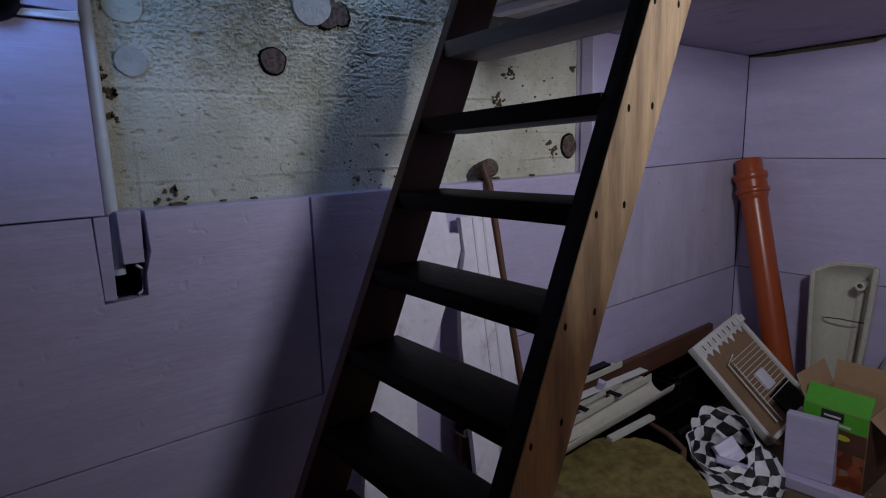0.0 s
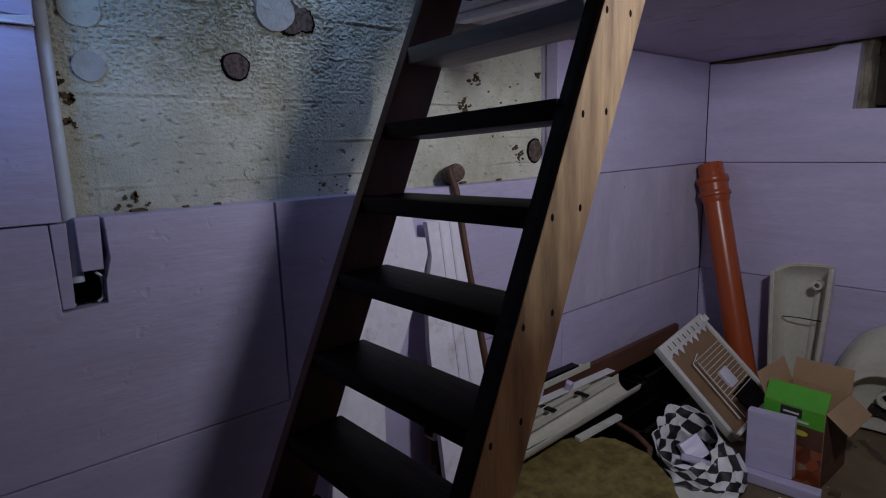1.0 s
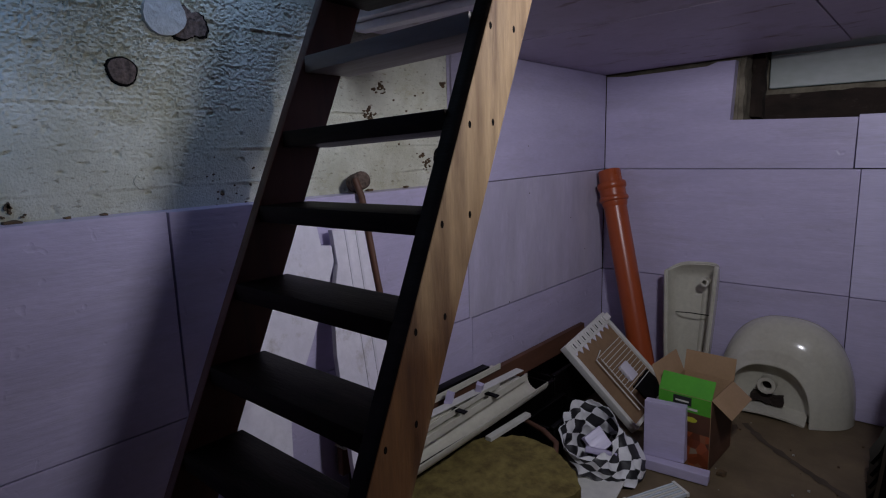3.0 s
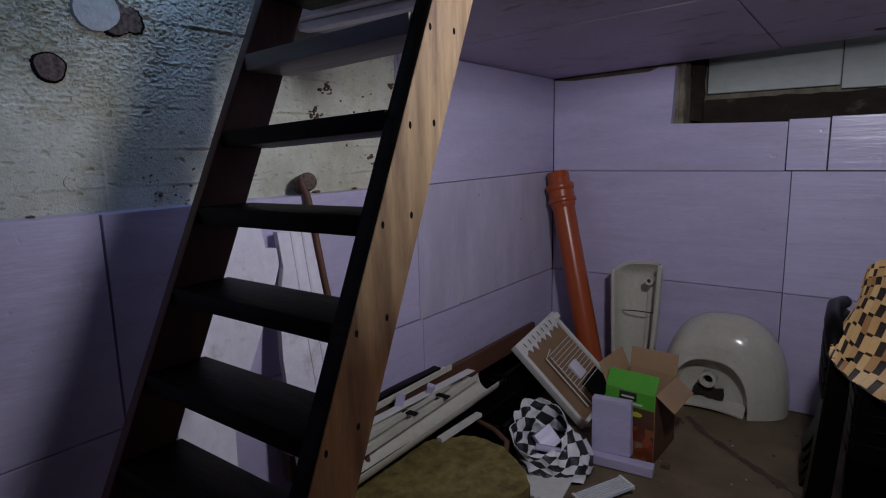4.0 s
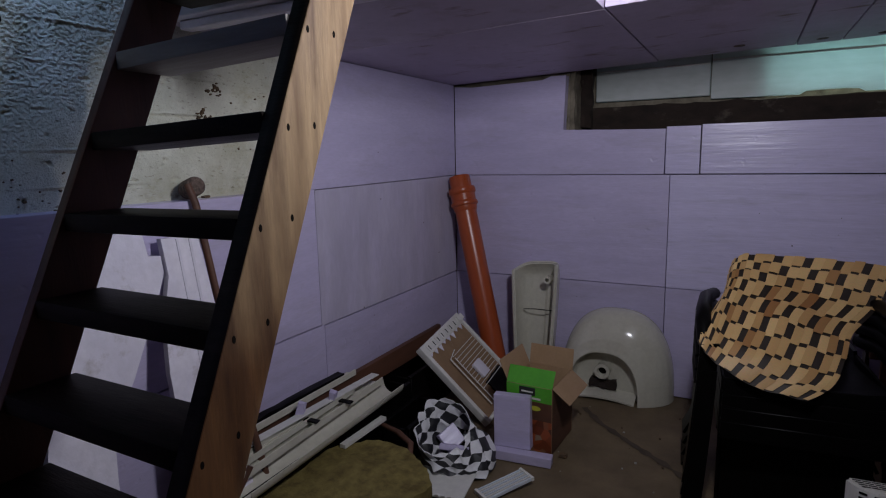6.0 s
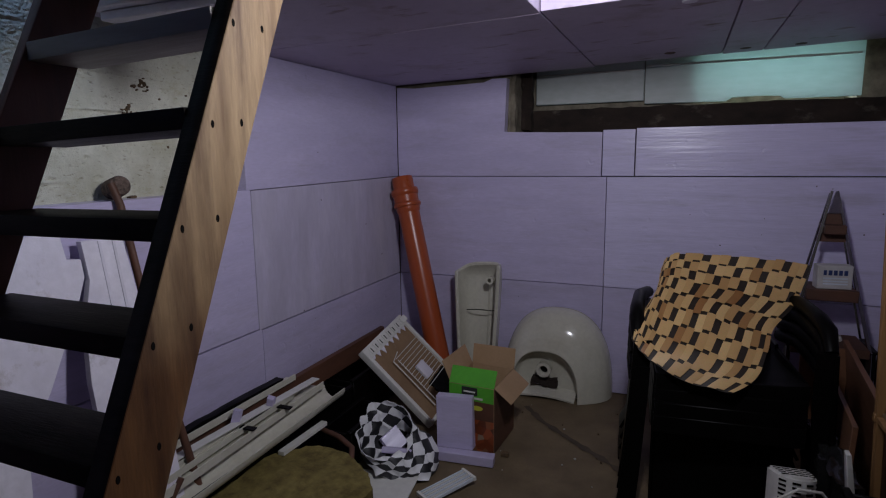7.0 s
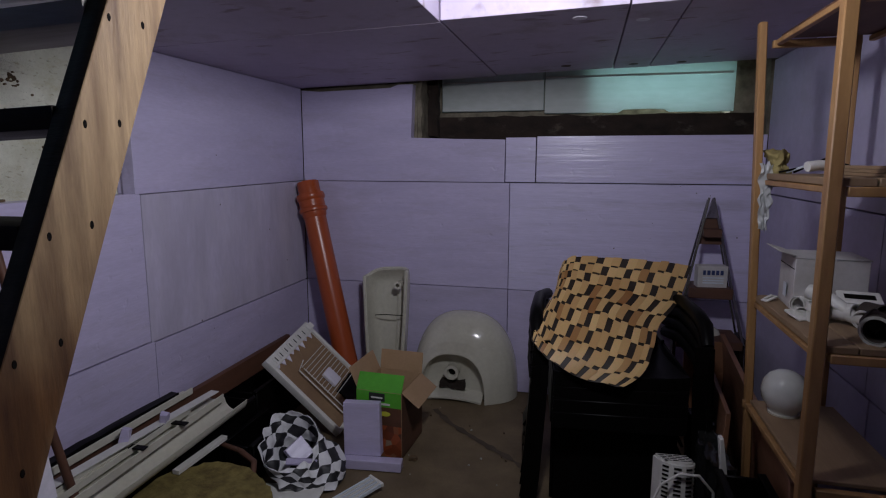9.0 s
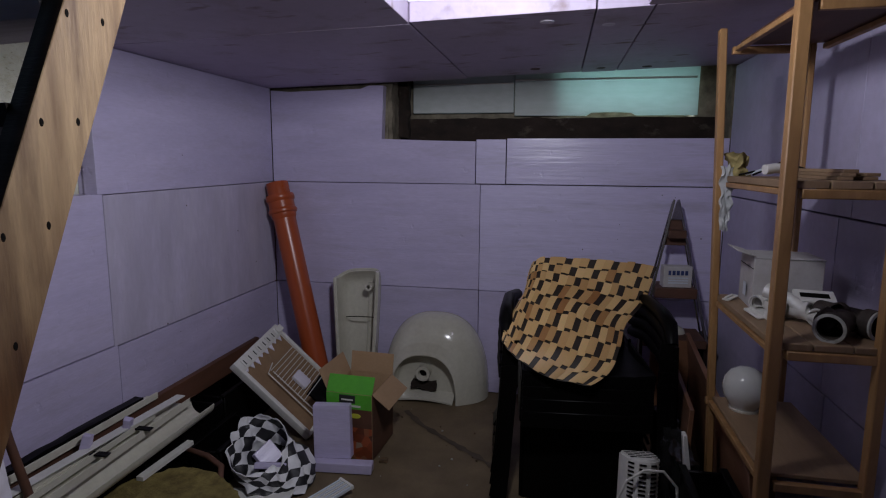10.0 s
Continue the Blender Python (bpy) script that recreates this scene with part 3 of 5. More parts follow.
solid("trim_reveal", rough_block((0.685, 0.07, 1.40), (0.715, 0.262, 1.86), 14, 0.008, 14), MORTAR, "crumbling mortar reveal of the window slot", "trim", kind="structure", smooth=50)
# rough dark block standing in the slot's left recess
solid("trim_reveal", rough_block((0.715, 0.20, 1.46), (0.775, 0.262, 1.86), 10, 0.014, 16), BEAM, "dark crumbling block in the window slot's recess", "trim", kind="structure", smooth=50)

TRANS = bpy.data.materials.new("translucent_foam")
TRANS.use_nodes = True
tn, tl = TRANS.node_tree.nodes, TRANS.node_tree.links
tn.remove(tn["Principled BSDF"])
d1, d2, mx = tn.new("ShaderNodeBsdfDiffuse"), tn.new("ShaderNodeBsdfTranslucent"), tn.new("ShaderNodeMixShader")
nz = tn.new("ShaderNodeTexNoise")
nz.inputs["Scale"].default_value = 9
rp = tn.new("ShaderNodeValToRGB")
rp.color_ramp.elements[0].position, rp.color_ramp.elements[0].color = 0.3, (0.72, 0.75, 0.70, 1)
rp.color_ramp.elements[1].position, rp.color_ramp.elements[1].color = 0.7, (0.84, 0.86, 0.83, 1)
tl.new(nz.outputs["Fac"], rp.inputs[0])
tl.new(rp.outputs[0], d1.inputs["Color"])
d2.inputs["Color"].default_value = (0.62, 0.82, 0.83, 1)
mx.inputs[0].default_value = 0.35
tl.new(d1.outputs[0], mx.inputs[1])
tl.new(d2.outputs[0], mx.inputs[2])
tl.new(mx.outputs[0], tn["Material Output"].inputs["Surface"])
window = thing("window_1", "low cellar window blocked with two pale foam panels", "window", pose(1.59, 0.31, 1.61), kind="structure")
part("panel", box((0.782, 0.292, 1.607), (1.386, 0.322, 1.85), 0.004, jitter=0.002), TRANS, window, "dull white foam panel", world_space=True)
part("panel", prism([(1.392, 1.590), (1.80, 1.587), (1.830, 1.604), (1.90, 1.606), (1.99, 1.606), (2.05, 1.602), (2.075, 1.588), (2.398, 1.586), (2.398, 1.85), (1.392, 1.85)], -0.318, -0.290,
                    Matrix(((1, 0, 0, 0), (0, 0, -1, 0), (0, 1, 0, 0), (0, 0, 0, 1))), bevel=0.002), TRANS, window, "foam panel glowing teal with daylight behind", world_space=True)
part("frame", box((1.395, 0.276, 1.785), (2.384, 0.292, 1.795), 0.002), WHITE, window, "thin pale bead", world_space=True)
part("frame", box((0.784, 0.280, 1.770), (1.382, 0.292, 1.778), 0.002), WHITE, window, "thin pale bead", world_space=True)

# ceiling plugs and the pale foam edge at the stair opening
for x, y in ((1.601, -1.15), (1.804, -1.06), (1.842, -0.134), (2.064, -0.103), (1.525, -0.199)):
    part("plug", lathe([(0, -0.002), (0.022, -0.002), (0.024, 0.0), (0.024, 0.004)], 20, pose(x, y, ceil_z(x))), XPS_PALE if y < -1 else HOLE, ceiling)
bm = box((0.10, -2.035, 1.716), (0.95, -1.962, 1.742), 0.003)
box((0.12, -2.005, 1.690), (0.95, -1.962, 1.714), 0.003, bm=bm)
box((0.10, -1.995, 1.744), (0.95, -1.962, 1.80), 0.003, bm=bm)
solid("trim_opening_edge", bm, XPS_PALE, "pale rebated foam edge of the stair opening", "trim", kind="structure", smooth=0)

# ---------------------------------------------------------------- marks and fittings on the concrete wall
XW = -0.083


def wall_disc(y, z, r, mat, name, label, proud=0.004, deep=0.0, wobble=0.12, seed=0):
    own = bmesh.new()
    big = r > 0.015
    n = 44 if big else 9
    rings = []
    for f, x in (((1.0, -0.012), (0.95, proud), (0.75, proud), (0.5, proud), (0.25, proud)) if big else ((1.0, -0.012), (0.93, proud))):
        ring = []
        for k in range(n):
            a = math.tau * k / n
            d = Vector((math.cos(a), math.sin(a), 0))
            rr = r * f * (1 + wobble * noise.noise(d * 1.3 + Vector((0, 0, seed * 3.7))) + (0.35 * wobble * noise.noise(d * 5 + Vector((0, 0, seed))) if big else 0))
            ring.append(own.verts.new((XW + x + (0.004 * (wobble > 0.1) * noise.noise(d * f * 6 + Vector((0, 0, seed))) if 0 < f < 0.9 else 0), y + rr * d.x, z + rr * d.y)))
        rings.append(ring)
    for p, q in zip(rings, rings[1:]):
        for k in range(n):
            own.faces.new((p[k], p[(k + 1) % n], q[(k + 1) % n], q[k]))
    own.faces.new(rings[-1])
    part(name, own, mat, wall_west, label, smooth=30)


PATCH = material("grey_plug", (0.52, 0.52, 0.48), (0.38, 0.38, 0.34), 0.85, scale=26, fine=90, bump=0.8, bump_scale=120, vary=0.0, dirt=(0.30, 0.28, 0.2), amount=0.5, dirt_scale=14, spec=0.2)
wall_disc(-2.487, 1.700, 0.058, PATCH, "plug", "pale plaster plug", 0.011, seed=1)
# holes and rims are raised dark discs, inner shade put into their colour
wall_disc(-2.425, 1.690, 0.050, HOLE, "hole", "flat dark disc for a broken hole", 0.006, 0.0, 0.4, seed=2)
wall_disc(-2.607, 1.548, 0.039, DARK, "rim", "dark ring for the shaded hole edge", 0.0045, 0.0, 0.16, seed=3)
wall_disc(-1.385, 1.298, 0.049, DARK, "rim", "dark ring for the shaded hole edge", 0.0045, 0.0, 0.18, seed=6)
wall_disc(-2.425, 1.690, 0.056, DARK, "rim", "dark ring for the shaded hole edge", 0.0045, 0.0, 0.5, seed=2)
wall_disc(-2.607, 1.548, 0.034, HOLE, "hole", "flat dark disc for a drilled core hole", 0.007, 0.0, 0.14, seed=3)
wall_disc(-2.946, 1.525, 0.035, PATCH, "plug", "pale round plug", 0.007, seed=4, wobble=0.04)
wall_disc(-2.950, 1.650, 0.044, CONCRETE, "plug", "plastered-over round plug", 0.003, seed=5, wobble=0.1)
wall_disc(-1.385, 1.298, 0.044, HOLE, "hole", "flat dark disc for a drilled core hole", 0.006, 0.0, 0.14, seed=6)
wall_disc(-2.586, 1.270, 0.022, CONCRETE, "plug", "small round mark", 0.002, seed=7)
random.seed(31)
for y, z, r, n in ((-1.711, 1.563, 0.026, 16), (-1.783, 1.472, 0.018, 9), (-1.77, 1.445, 0.018, 9), (-1.50, 1.31, 0.014, 7), (-1.475, 1.275, 0.022, 12), (-1.36, 1.60, 0.02, 8),
                   (-2.884, 1.212, 0.03, 12), (-3.000, 1.455, 0.016, 12), (-2.995, 1.40, 0.012, 7), (-3.005, 1.49, 0.016, 8), (-1.60, 1.45, 0.14, 16), (-2.35, 1.24, 0.10, 16)):
    for k in range(n):
        wall_disc(y + random.gauss(0, r * 0.6), z + random.gauss(0, r * 0.5), random.uniform(0.0022, 0.0065) * (1 if r < 0.1 else 0.6), RUST, "stain", "", 0.0045, 0.0, 1.2, seed=k)
for y, w in ((-2.90, 0.05), (-2.78, 0.02), (-2.70, 0.015), (-1.62, 0.012), (-1.82, 0.03)):
    part("crumb", rough_block((-0.075, y, 1.191), (-0.055, y + w * 0.7, 1.198), 4, 0.003, 40), RUST, wall_west)

# conduit, socket box and the foam scraps beside it
conduit = solid("conduit_pipe", tube([(-0.042, -3.030, 1.05), (-0.040, -3.031, 1.3), (-0.036, -3.033, 1.8), (-0.036, -3.034, 2.4)], 0.0145, 14), CONDUIT,
                "grey plastic conduit pipe running up the wall", "pipe")
jb = thing("junction_box", "black open junction box sunk into the foam board", "junction box", pose(-0.03, -3.022, 1.037))
bm = bmesh.new()
for lo, hi in (((-0.06, -0.036, -0.036), (-0.055, 0.036, 0.036)), ((-0.055, -0.036, -0.036), (0.0, -0.032, 0.036)), ((-0.055, 0.032, -0.036), (0.0, 0.036, 0.036)),
               ((-0.055, -0.032, -0.036), (0.0, 0.032, -0.032))):
    box(lo, hi, 0.001, bm=bm)
part("box", bm, BLACKP, jb)
for s in (-1, 1):
    part("rim", tube([(0.012, s * 0.022, -0.034), (0.014, s * 0.033, -0.026), (0.014, s * 0.034, 0.024), (0.012, s * 0.024, 0.034)], 0.0035, 8), CONDUIT, jb, "grey rim clip")


def scrap(name, w, h, d, m, mat=XPS, label="lilac foam offcut", jit=0.004):
    return solid(name, box((-w / 2, -d / 2, 0), (w / 2, d / 2, h), 0.002, jitter=jit), mat, label, "offcut", m, smooth=0)


scrap("foam_scrap", 0.10, 0.012, 0.02, pose(0.004, -3.10, 1.588, 4, 0, 84), XPS_PALE, "white foam sliver pushed between wall boards")
scrap("foam_scrap", 0.11, 0.10, 0.012, pose(0.012, -3.105, 1.602, 8, 3, 92), XPS, "folded lilac foam sheet stuck between wall boards")
# black dome added at a round dark spot on the wall
solid("ventilator", lathe([(0.0, 0.05), (0.02, 0.048), (0.04, 0.035), (0.052, 0.012), (0.054, 0.0), (0.05, -0.004)], 28, pose(0.002, -3.190, 1.625, 0, 90, 0)), BLACKP,
      "round black dome on the foam boards", "cap")


# ---------------------------------------------------------------- behind the stairs
def leaning(outline, off, thick, mat, name, label, category):
    """A flat piece leaning on the west wall; the outline is given by y and height."""
    own = bmesh.new()
    n = len(outline)
    a = [own.verts.new((0.03 + off + (1.15 - z) * 0.16, y, z)) for y, z in outline]
    b = [own.verts.new((0.03 + off - thick + (1.15 - z) * 0.16, y, z)) for y, z in outline]
    own.faces.new(a)
    own.faces.new(b[::-1])
    for k in range(n):
        own.faces.new((a[k], b[k], b[(k + 1) % n], a[(k + 1) % n]))
    return solid(name, own, mat, label, category, smooth=0)


# the notch near the sheet's top is a shadow put into its outline
leaning([(-2.62, 0.0), (-2.38, 0.0), (-2.34, 0.48), (-2.324, 0.60), (-2.239, 0.72), (-2.119, 0.92), (-2.085, 0.99), (-2.085, 1.04), (-2.125, 1.045), (-2.130, 1.12), (-2.25, 1.12), (-2.45, 0.80)],
        0.0, 0.022, XPS_PALE, "foam_offcut", "pale foam sheet offcut leaning on the wall behind the stair", "offcut")
ridged = leaning([(-2.15, 0.0), (-1.93, 0.0), (-1.922, 0.60), (-1.952, 1.09), (-2.082, 1.09), (-2.080, 0.98), (-2.120, 0.86), (-2.140, 0.70)], 0.012, 0.02, XPS_PALE, "foam_offcut",
                 "wide ridged pale foam sheet leaning behind the stair", "offcut")
for y in (-2.03, -1.985):
    ridge = leaning([(y - 0.006, 0.0), (y + 0.006, 0.0), (y + 0.004, 1.085), (y - 0.004, 1.085)], 0.0155, 0.004, XPS_PALE, "ridge", "", "")
    ridge.parent = ridged
mallet = thing("wooden_mallet", "old wooden mallet with long handle leaning on the wall", "mallet", pose(0.24, -1.86, 0.0))
part("handle", tube([(0.235, -1.85, 0.0), (0.12, -1.875, 0.5), (0.058, -1.905, 0.9), (0.020, -1.922, 1.18), (-0.002, -1.930, 1.245)], [0.014, 0.013, 0.012, 0.012, 0.012], 10), BROWNBOARD, mallet,
     "dark brown wooden handle", world_space=True)
part("head", lathe([(0, -0.045), (0.030, -0.045), (0.033, -0.04), (0.031, 0.03), (0.027, 0.035), (0, 0.035)], 18, pose(-0.018, -1.898, 1.232, 0, 78, -20)), HOLE, mallet, "scuffed round head",
     world_space=True)


# ---------------------------------------------------------------- clutter along the west wall
def crate(name, lo, hi, label, mat=BLACKP):
    w, d, h = hi[0] - lo[0], hi[1] - lo[1], hi[2] - lo[2]
    t = thing(name, label, "crate", pose(lo[0] + w / 2, lo[1] + d / 2, lo[2]))
    part("base", box((-w / 2 + 0.01, -d / 2 + 0.01, 0), (w / 2 - 0.01, d / 2 - 0.01, 0.012), 0.003), mat, t)
    for s in (-1, 1):
        part("side_panel", box((s * w / 2 - 0.006, -d / 2, 0), (s * w / 2 + 0.006, d / 2, h), 0.003), mat, t)
        part("end_panel", box((-w / 2 + 0.006, s * d / 2 - 0.006, 0), (w / 2 - 0.006, s * d / 2 + 0.006, h), 0.003), mat, t)
        part("rim", box((s * w / 2 - 0.012, -d / 2 - 0.012, h), (s * w / 2 + 0.012, d / 2 + 0.012, h + 0.012), 0.003), mat, t)
    return t


# crates added to carry plank and wool and fill the black below them
crate("plastic_crate", (0.03, -2.05, 0), (0.20, -1.52, 0.235), "black crate added to fill the dark under the plank")
crate("plastic_crate", (0.03, -1.45, 0), (0.20, -0.95, 0.235), "black crate added to fill the dark under the plank")
crate("plastic_crate", (0.03, -0.88, 0), (0.17, -0.30, 0.235), "black crate added to fill the dark under the plank")
crate("plastic_crate", (0.225, -2.02, 0), (0.52, -1.48, 0.14), "low black crate under the mineral wool")
BIN = crate("plastic_crate", (0.23, -1.22, 0), (0.36, -0.90, 0.16), "small black crate in the clutter")
solid("timber_plank", box((0.028, -2.10, 0.250), (0.055, -0.33, 0.348), 0.003, jitter=0.003), BROWNBOARD, "reddish brown timber plank lying on crates along the wall", "plank")
bm = box((0.022, -2.10, 0.350), (0.074, -1.19, 0.356), 0.001)
box((0.066, -2.10, 0.356), (0.074, -1.19, 0.376), 0.001, bm=bm)
solid("trim_strip", bm, CREAM, "cream L-shaped plastic strip on the plank", "strip", pose(0, 0, 0))
# black infill lying behind the cream strip
solid("rubber_strip", rough_block((0.024, -2.10, 0.358), (0.060, -1.26, 0.385), 12, 0.006, 12), BLACKP, "black crumpled infill along the trim strip", "strip")


def profile_bar(name, section, y0, y1, x, z, tilt, mat, label, yaw=0.0):
    """A long extrusion lying along y; section: outline in x and z."""
    own = prism(section, 0, y1 - y0, bevel=0.0006)
    own.transform(Matrix(((1, 0, 0, 0), (0, 0, 1, 0), (0, 1, 0, 0), (0, 0, 0, 1))))
    return solid(name, own, mat, label, "profile", pose(x, y0, z, tilt, 0, yaw), smooth=30)


half = [(0.056 * math.cos(math.pi * k / 12), -0.056 * math.sin(math.pi * k / 12)) for k in range(13)]
half += [(0.052 * math.cos(math.pi * k / 12), -0.052 * math.sin(math.pi * k / 12)) for k in range(12, -1, -1)]
profile_bar("gutter_length", half, -2.02, -1.09, 0.222, 0.296, 0.3, CREAM, "cream half-round plastic gutter length lying in the clutter", 1.0)
chan = [(-0.035, 0), (0.035, 0), (0.035, 0.03), (0.031, 0.03), (0.031, 0.004), (-0.031, 0.004), (-0.031, 0.03), (-0.035, 0.03)]
profile_bar("cable_trunking", chan, -2.04, -1.14, 0.180, 0.300, 0.6, CREAM, "cream plastic cable trunking channel", 2.0)
profile_bar("cable_trunking", [(x * 0.55, z * 0.8) for x, z in chan], -2.04, -1.32, 0.160, 0.318, 1.0, CREAM, "narrow cream plastic trunking channel", 1.5)
profile_bar("flat_strip", [(-0.02, 0), (0.02, 0), (0.02, 0.004), (-0.02, 0.004)], -2.00, -1.16, 0.115, 0.350, 0.4, WHITE, "flat perforated white strip", -3.0)
profile_bar("flat_strip", [(-0.014, 0), (0.014, 0), (0.014, 0.016), (-0.014, 0.016)], -0.15, 0.12, 0.395, 0.205, -4, WHITE, "short white plastic strip with a hole").matrix_basis = pose(
    0.252, -1.535, 0.203, 1, 0, -3)
for x, y, z in ((0.188, -1.42, 0.335), (0.180, -1.62, 0.338)):
    solid("clip", box((-0.03, -0.014, 0), (0.03, 0.014, 0.006), 0.002), BLACKP, "black plastic clip on the trunking", "clip", pose(x, y, z, 0, 4, 8))
scrap("foam_scrap", 0.026, 0.06, 0.03, pose(0.145, -1.45, 0.335, 12, 10, 15), XPS, "lilac foam offcut among the profiles")
scrap("foam_scrap", 0.03, 0.05, 0.03, pose(0.120, -1.62, 0.350, -15, 12, 30), XPS, "lilac foam offcut among the profiles")
solid("wooden_stick", tube([(0.24, -1.27, 0.19), (0.36, -1.30, 0.185), (0.44, -1.335, 0.17), (0.47, -1.40, 0.10)], [0.010, 0.012, 0.012, 0.010], 10), BROWNBOARD,
      "curved brown wooden stick in the clutter", "stick")
solid("wooden_stick", tube([(0.19, -2.06, 0.05), (0.20, -2.02, 0.25), (0.215, -1.96, 0.34)], 0.010, 8), BROWNBOARD, "short brown stick leaning on the crates", "stick")

# mineral wool slab
WOOL = material("mineral_wool", (0.25, 0.20, 0.07), (0.10, 0.075, 0.028), 0.95, scale=22, fine=110, bump=0.9, dirt=(0.07, 0.05, 0.025), amount=0.6, dirt_scale=8, vary=0.0, spec=0.1)
own = bmesh.new()
ol = [(0.16, -1.95), (0.17, -1.66), (0.235, -1.50), (0.34, -1.42), (0.48, -1.43), (0.62, -1.52), (0.685, -1.60), (0.66, -1.72), (0.58, -1.95), (0.45, -2.12), (0.25, -2.14)]
cx, cy = 0.42, -1.76
rings = []
NR, NA = 16, 66
for i in range(NR + 1):
    ring = []
    for k in range(NA):
        a = k / NA * len(ol)
        p, q = Vector(ol[int(a) % len(ol)]), Vector(ol[(int(a) + 1) % len(ol)])
        e = p.lerp(q, a % 1)
        f = min(1.0, i / (NR - 3))
        x, y = cx + (e.x - cx) * f, cy + (e.y - cy) * f
        drop = 0.0 if i < NR - 3 else (i - NR + 3) * 0.016
        p3 = Vector((x, y, 0.205 - drop + 0.010 * noise.noise(Vector((x * 7, y * 7, 0))) + 0.006 * noise.noise(Vector((x * 30, y * 30, 1)))))
        p3 += noise.noise_vector(p3 * 45) * 0.006
        ring.append(own.verts.new(p3))
    rings.append(ring)
for a, b in zip(rings, rings[1:]):
    for k in range(NA):
        own.faces.new((a[k], a[(k + 1) % NA], b[(k + 1) % NA], b[k]))
own.faces.new(rings[-1])
bmesh.ops.remove_doubles(own, verts=own.verts, dist=1e-4)
solid("mineral_wool_slab", own, WOOL, "yellow-brown mineral wool slab with frayed edges lying on a crate", "insulation", smooth=70)

# checkered bag
CHW = material("bag_white", (0.84, 0.84, 0.84), (0.76, 0.76, 0.77), 0.5, scale=9, fine=50, bump=0.1, vary=0.0)
CHB = material("bag_black", (0.015, 0.015, 0.017), (0.025, 0.025, 0.028), 0.45, scale=9, fine=50, bump=0.1, vary=0.0)
bag = thing("checkered_bag", "crumpled black and white checkered bag holding foam offcuts", "bag", pose(0.60, -1.115, 0.0, 0, 0, 20))
own = bmesh.new()
NA, NV = 10, 9
prof = [(0.105, 0.0), (0.132, 0.02), (0.146, 0.055), (0.150, 0.095), (0.148, 0.135), (0.140, 0.175), (0.132, 0.215), (0.126, 0.25), (0.122, 0.28), (0.118, 0.30)]
g = []
for j, (r, z) in enumerate(prof):
    row = []
    for k in range(NA):
        a = math.tau * (k + 0.5 * (j % 2)) / NA
        p = Vector((math.cos(a), math.sin(a), 0))
        rr = r * (1 + 0.16 * noise.noise(p * 1.6 + Vector((0, 0, z * 6))))
        back = 0.5 + 0.5 * math.sin(a - 0.14)
        zz = z * (0.38 + 0.50 * back ** 1.3) + (0.018 * noise.noise(p * 3) if j > 6 else 0)
        row.append(own.verts.new((p.x * rr - 0.40 * z, p.y * rr - 0.02 * z, zz)))
    g.append(row)
for j in range(0, NV - 1):
    for k in range(NA):
        # diamonds between three rows of points
        if j % 2 == 0:
            a, b, c, d = g[j][(k + 1) % NA], g[j + 1][(k + 1) % NA], g[j + 2][(k + 1) % NA], g[j + 1][k]
        else:
            a, b, c, d = g[j][k], g[j + 1][(k + 1) % NA], g[j + 2][k], g[j + 1][k]
        f = own.faces.new((a, b, c, d))
        f.material_index = 1 if j % 2 == 0 else 0
# folds and creases in the slumped cloth
bmesh.ops.subdivide_edges(own, edges=own.edges[:], cuts=5, use_grid_fill=True)
for v in own.verts:
    h = min(1.0, v.co.z / 0.05)
    v.co += h * (noise.noise_vector(v.co * 9) * 0.016 + noise.noise_vector(v.co * 24 + Vector((4, 0, 0))) * 0.008)
    crease = noise.noise(Vector((v.co.x * 14 + v.co.y * 9, v.co.z * 7, 2)))
    v.co += Vector((v.co.x, v.co.y, 0)).normalized() * h * (-0.016 * max(0.0, 0.25 - abs(crease)) / 0.25)
bmesh.ops.recalc_face_normals(own, faces=own.faces)
bmesh.ops.solidify(own, geom=own.faces[:], thickness=0.002)
for v in own.verts:
    out = math.hypot(v.co.x + 0.06, v.co.y)
    if out > 0.20:
        v.co.x, v.co.y = (v.co.x + 0.06) * 0.20 / out - 0.06, v.co.y * 0.20 / out
    v.co.z = min(max(v.co.z, 0.0), 0.32)
part("cloth", own, [CHW, CHB], bag, smooth=60)
part("base", lathe([(0, 0.004), (0.10, 0.004), (0.112, 0.012), (0.10, 0.016), (0, 0.016)], 22), CHB, bag)
for x, y, z, rx, ry, rz, w, h in ((0.53, -1.130, 0.072, 62, 8, 24, 0.12, 0.09), (0.53, -1.09, 0.060, -40, -25, 60, 0.09, 0.09)):
    scrap("foam_scrap", w, h, 0.03, pose(x, y, z, rx, ry, rz), XPS, "lilac foam offcut in the checkered bag")

# white plates on the floor
own = box((-0.125, -0.09, 0), (0.125, 0.09, 0.008), 0.002)
for k in range(9):
    box((-0.118 + k * 0.026, -0.092, 0.008), (-0.103 + k * 0.026, -0.080, 0.014), 0.001, bm=own)
solid("plastic_tray", own, WHITE, "flat white plastic tray with a notched edge on the floor", "tray", pose(0.560, -1.310, 0.014, 4, -2, 6), smooth=30)
slat = thing("vent_grille", "grey slatted plastic grille lying on the floor", "grille", pose(0.805, -1.225, 0.015, 0, -6, 57))
for k in range(7):
    part("slat", box((-0.11, -0.036 + k * 0.012, 0), (0.11, -0.029 + k * 0.012, 0.014), 0.001), WHITE if k % 2 else CONDUIT, slat)
for s in (-1, 1):
    part("end_bar", box((s * 0.11 - 0.006, -0.04, 0), (s * 0.11 + 0.006, 0.047, 0.016), 0.001), WHITE, slat)

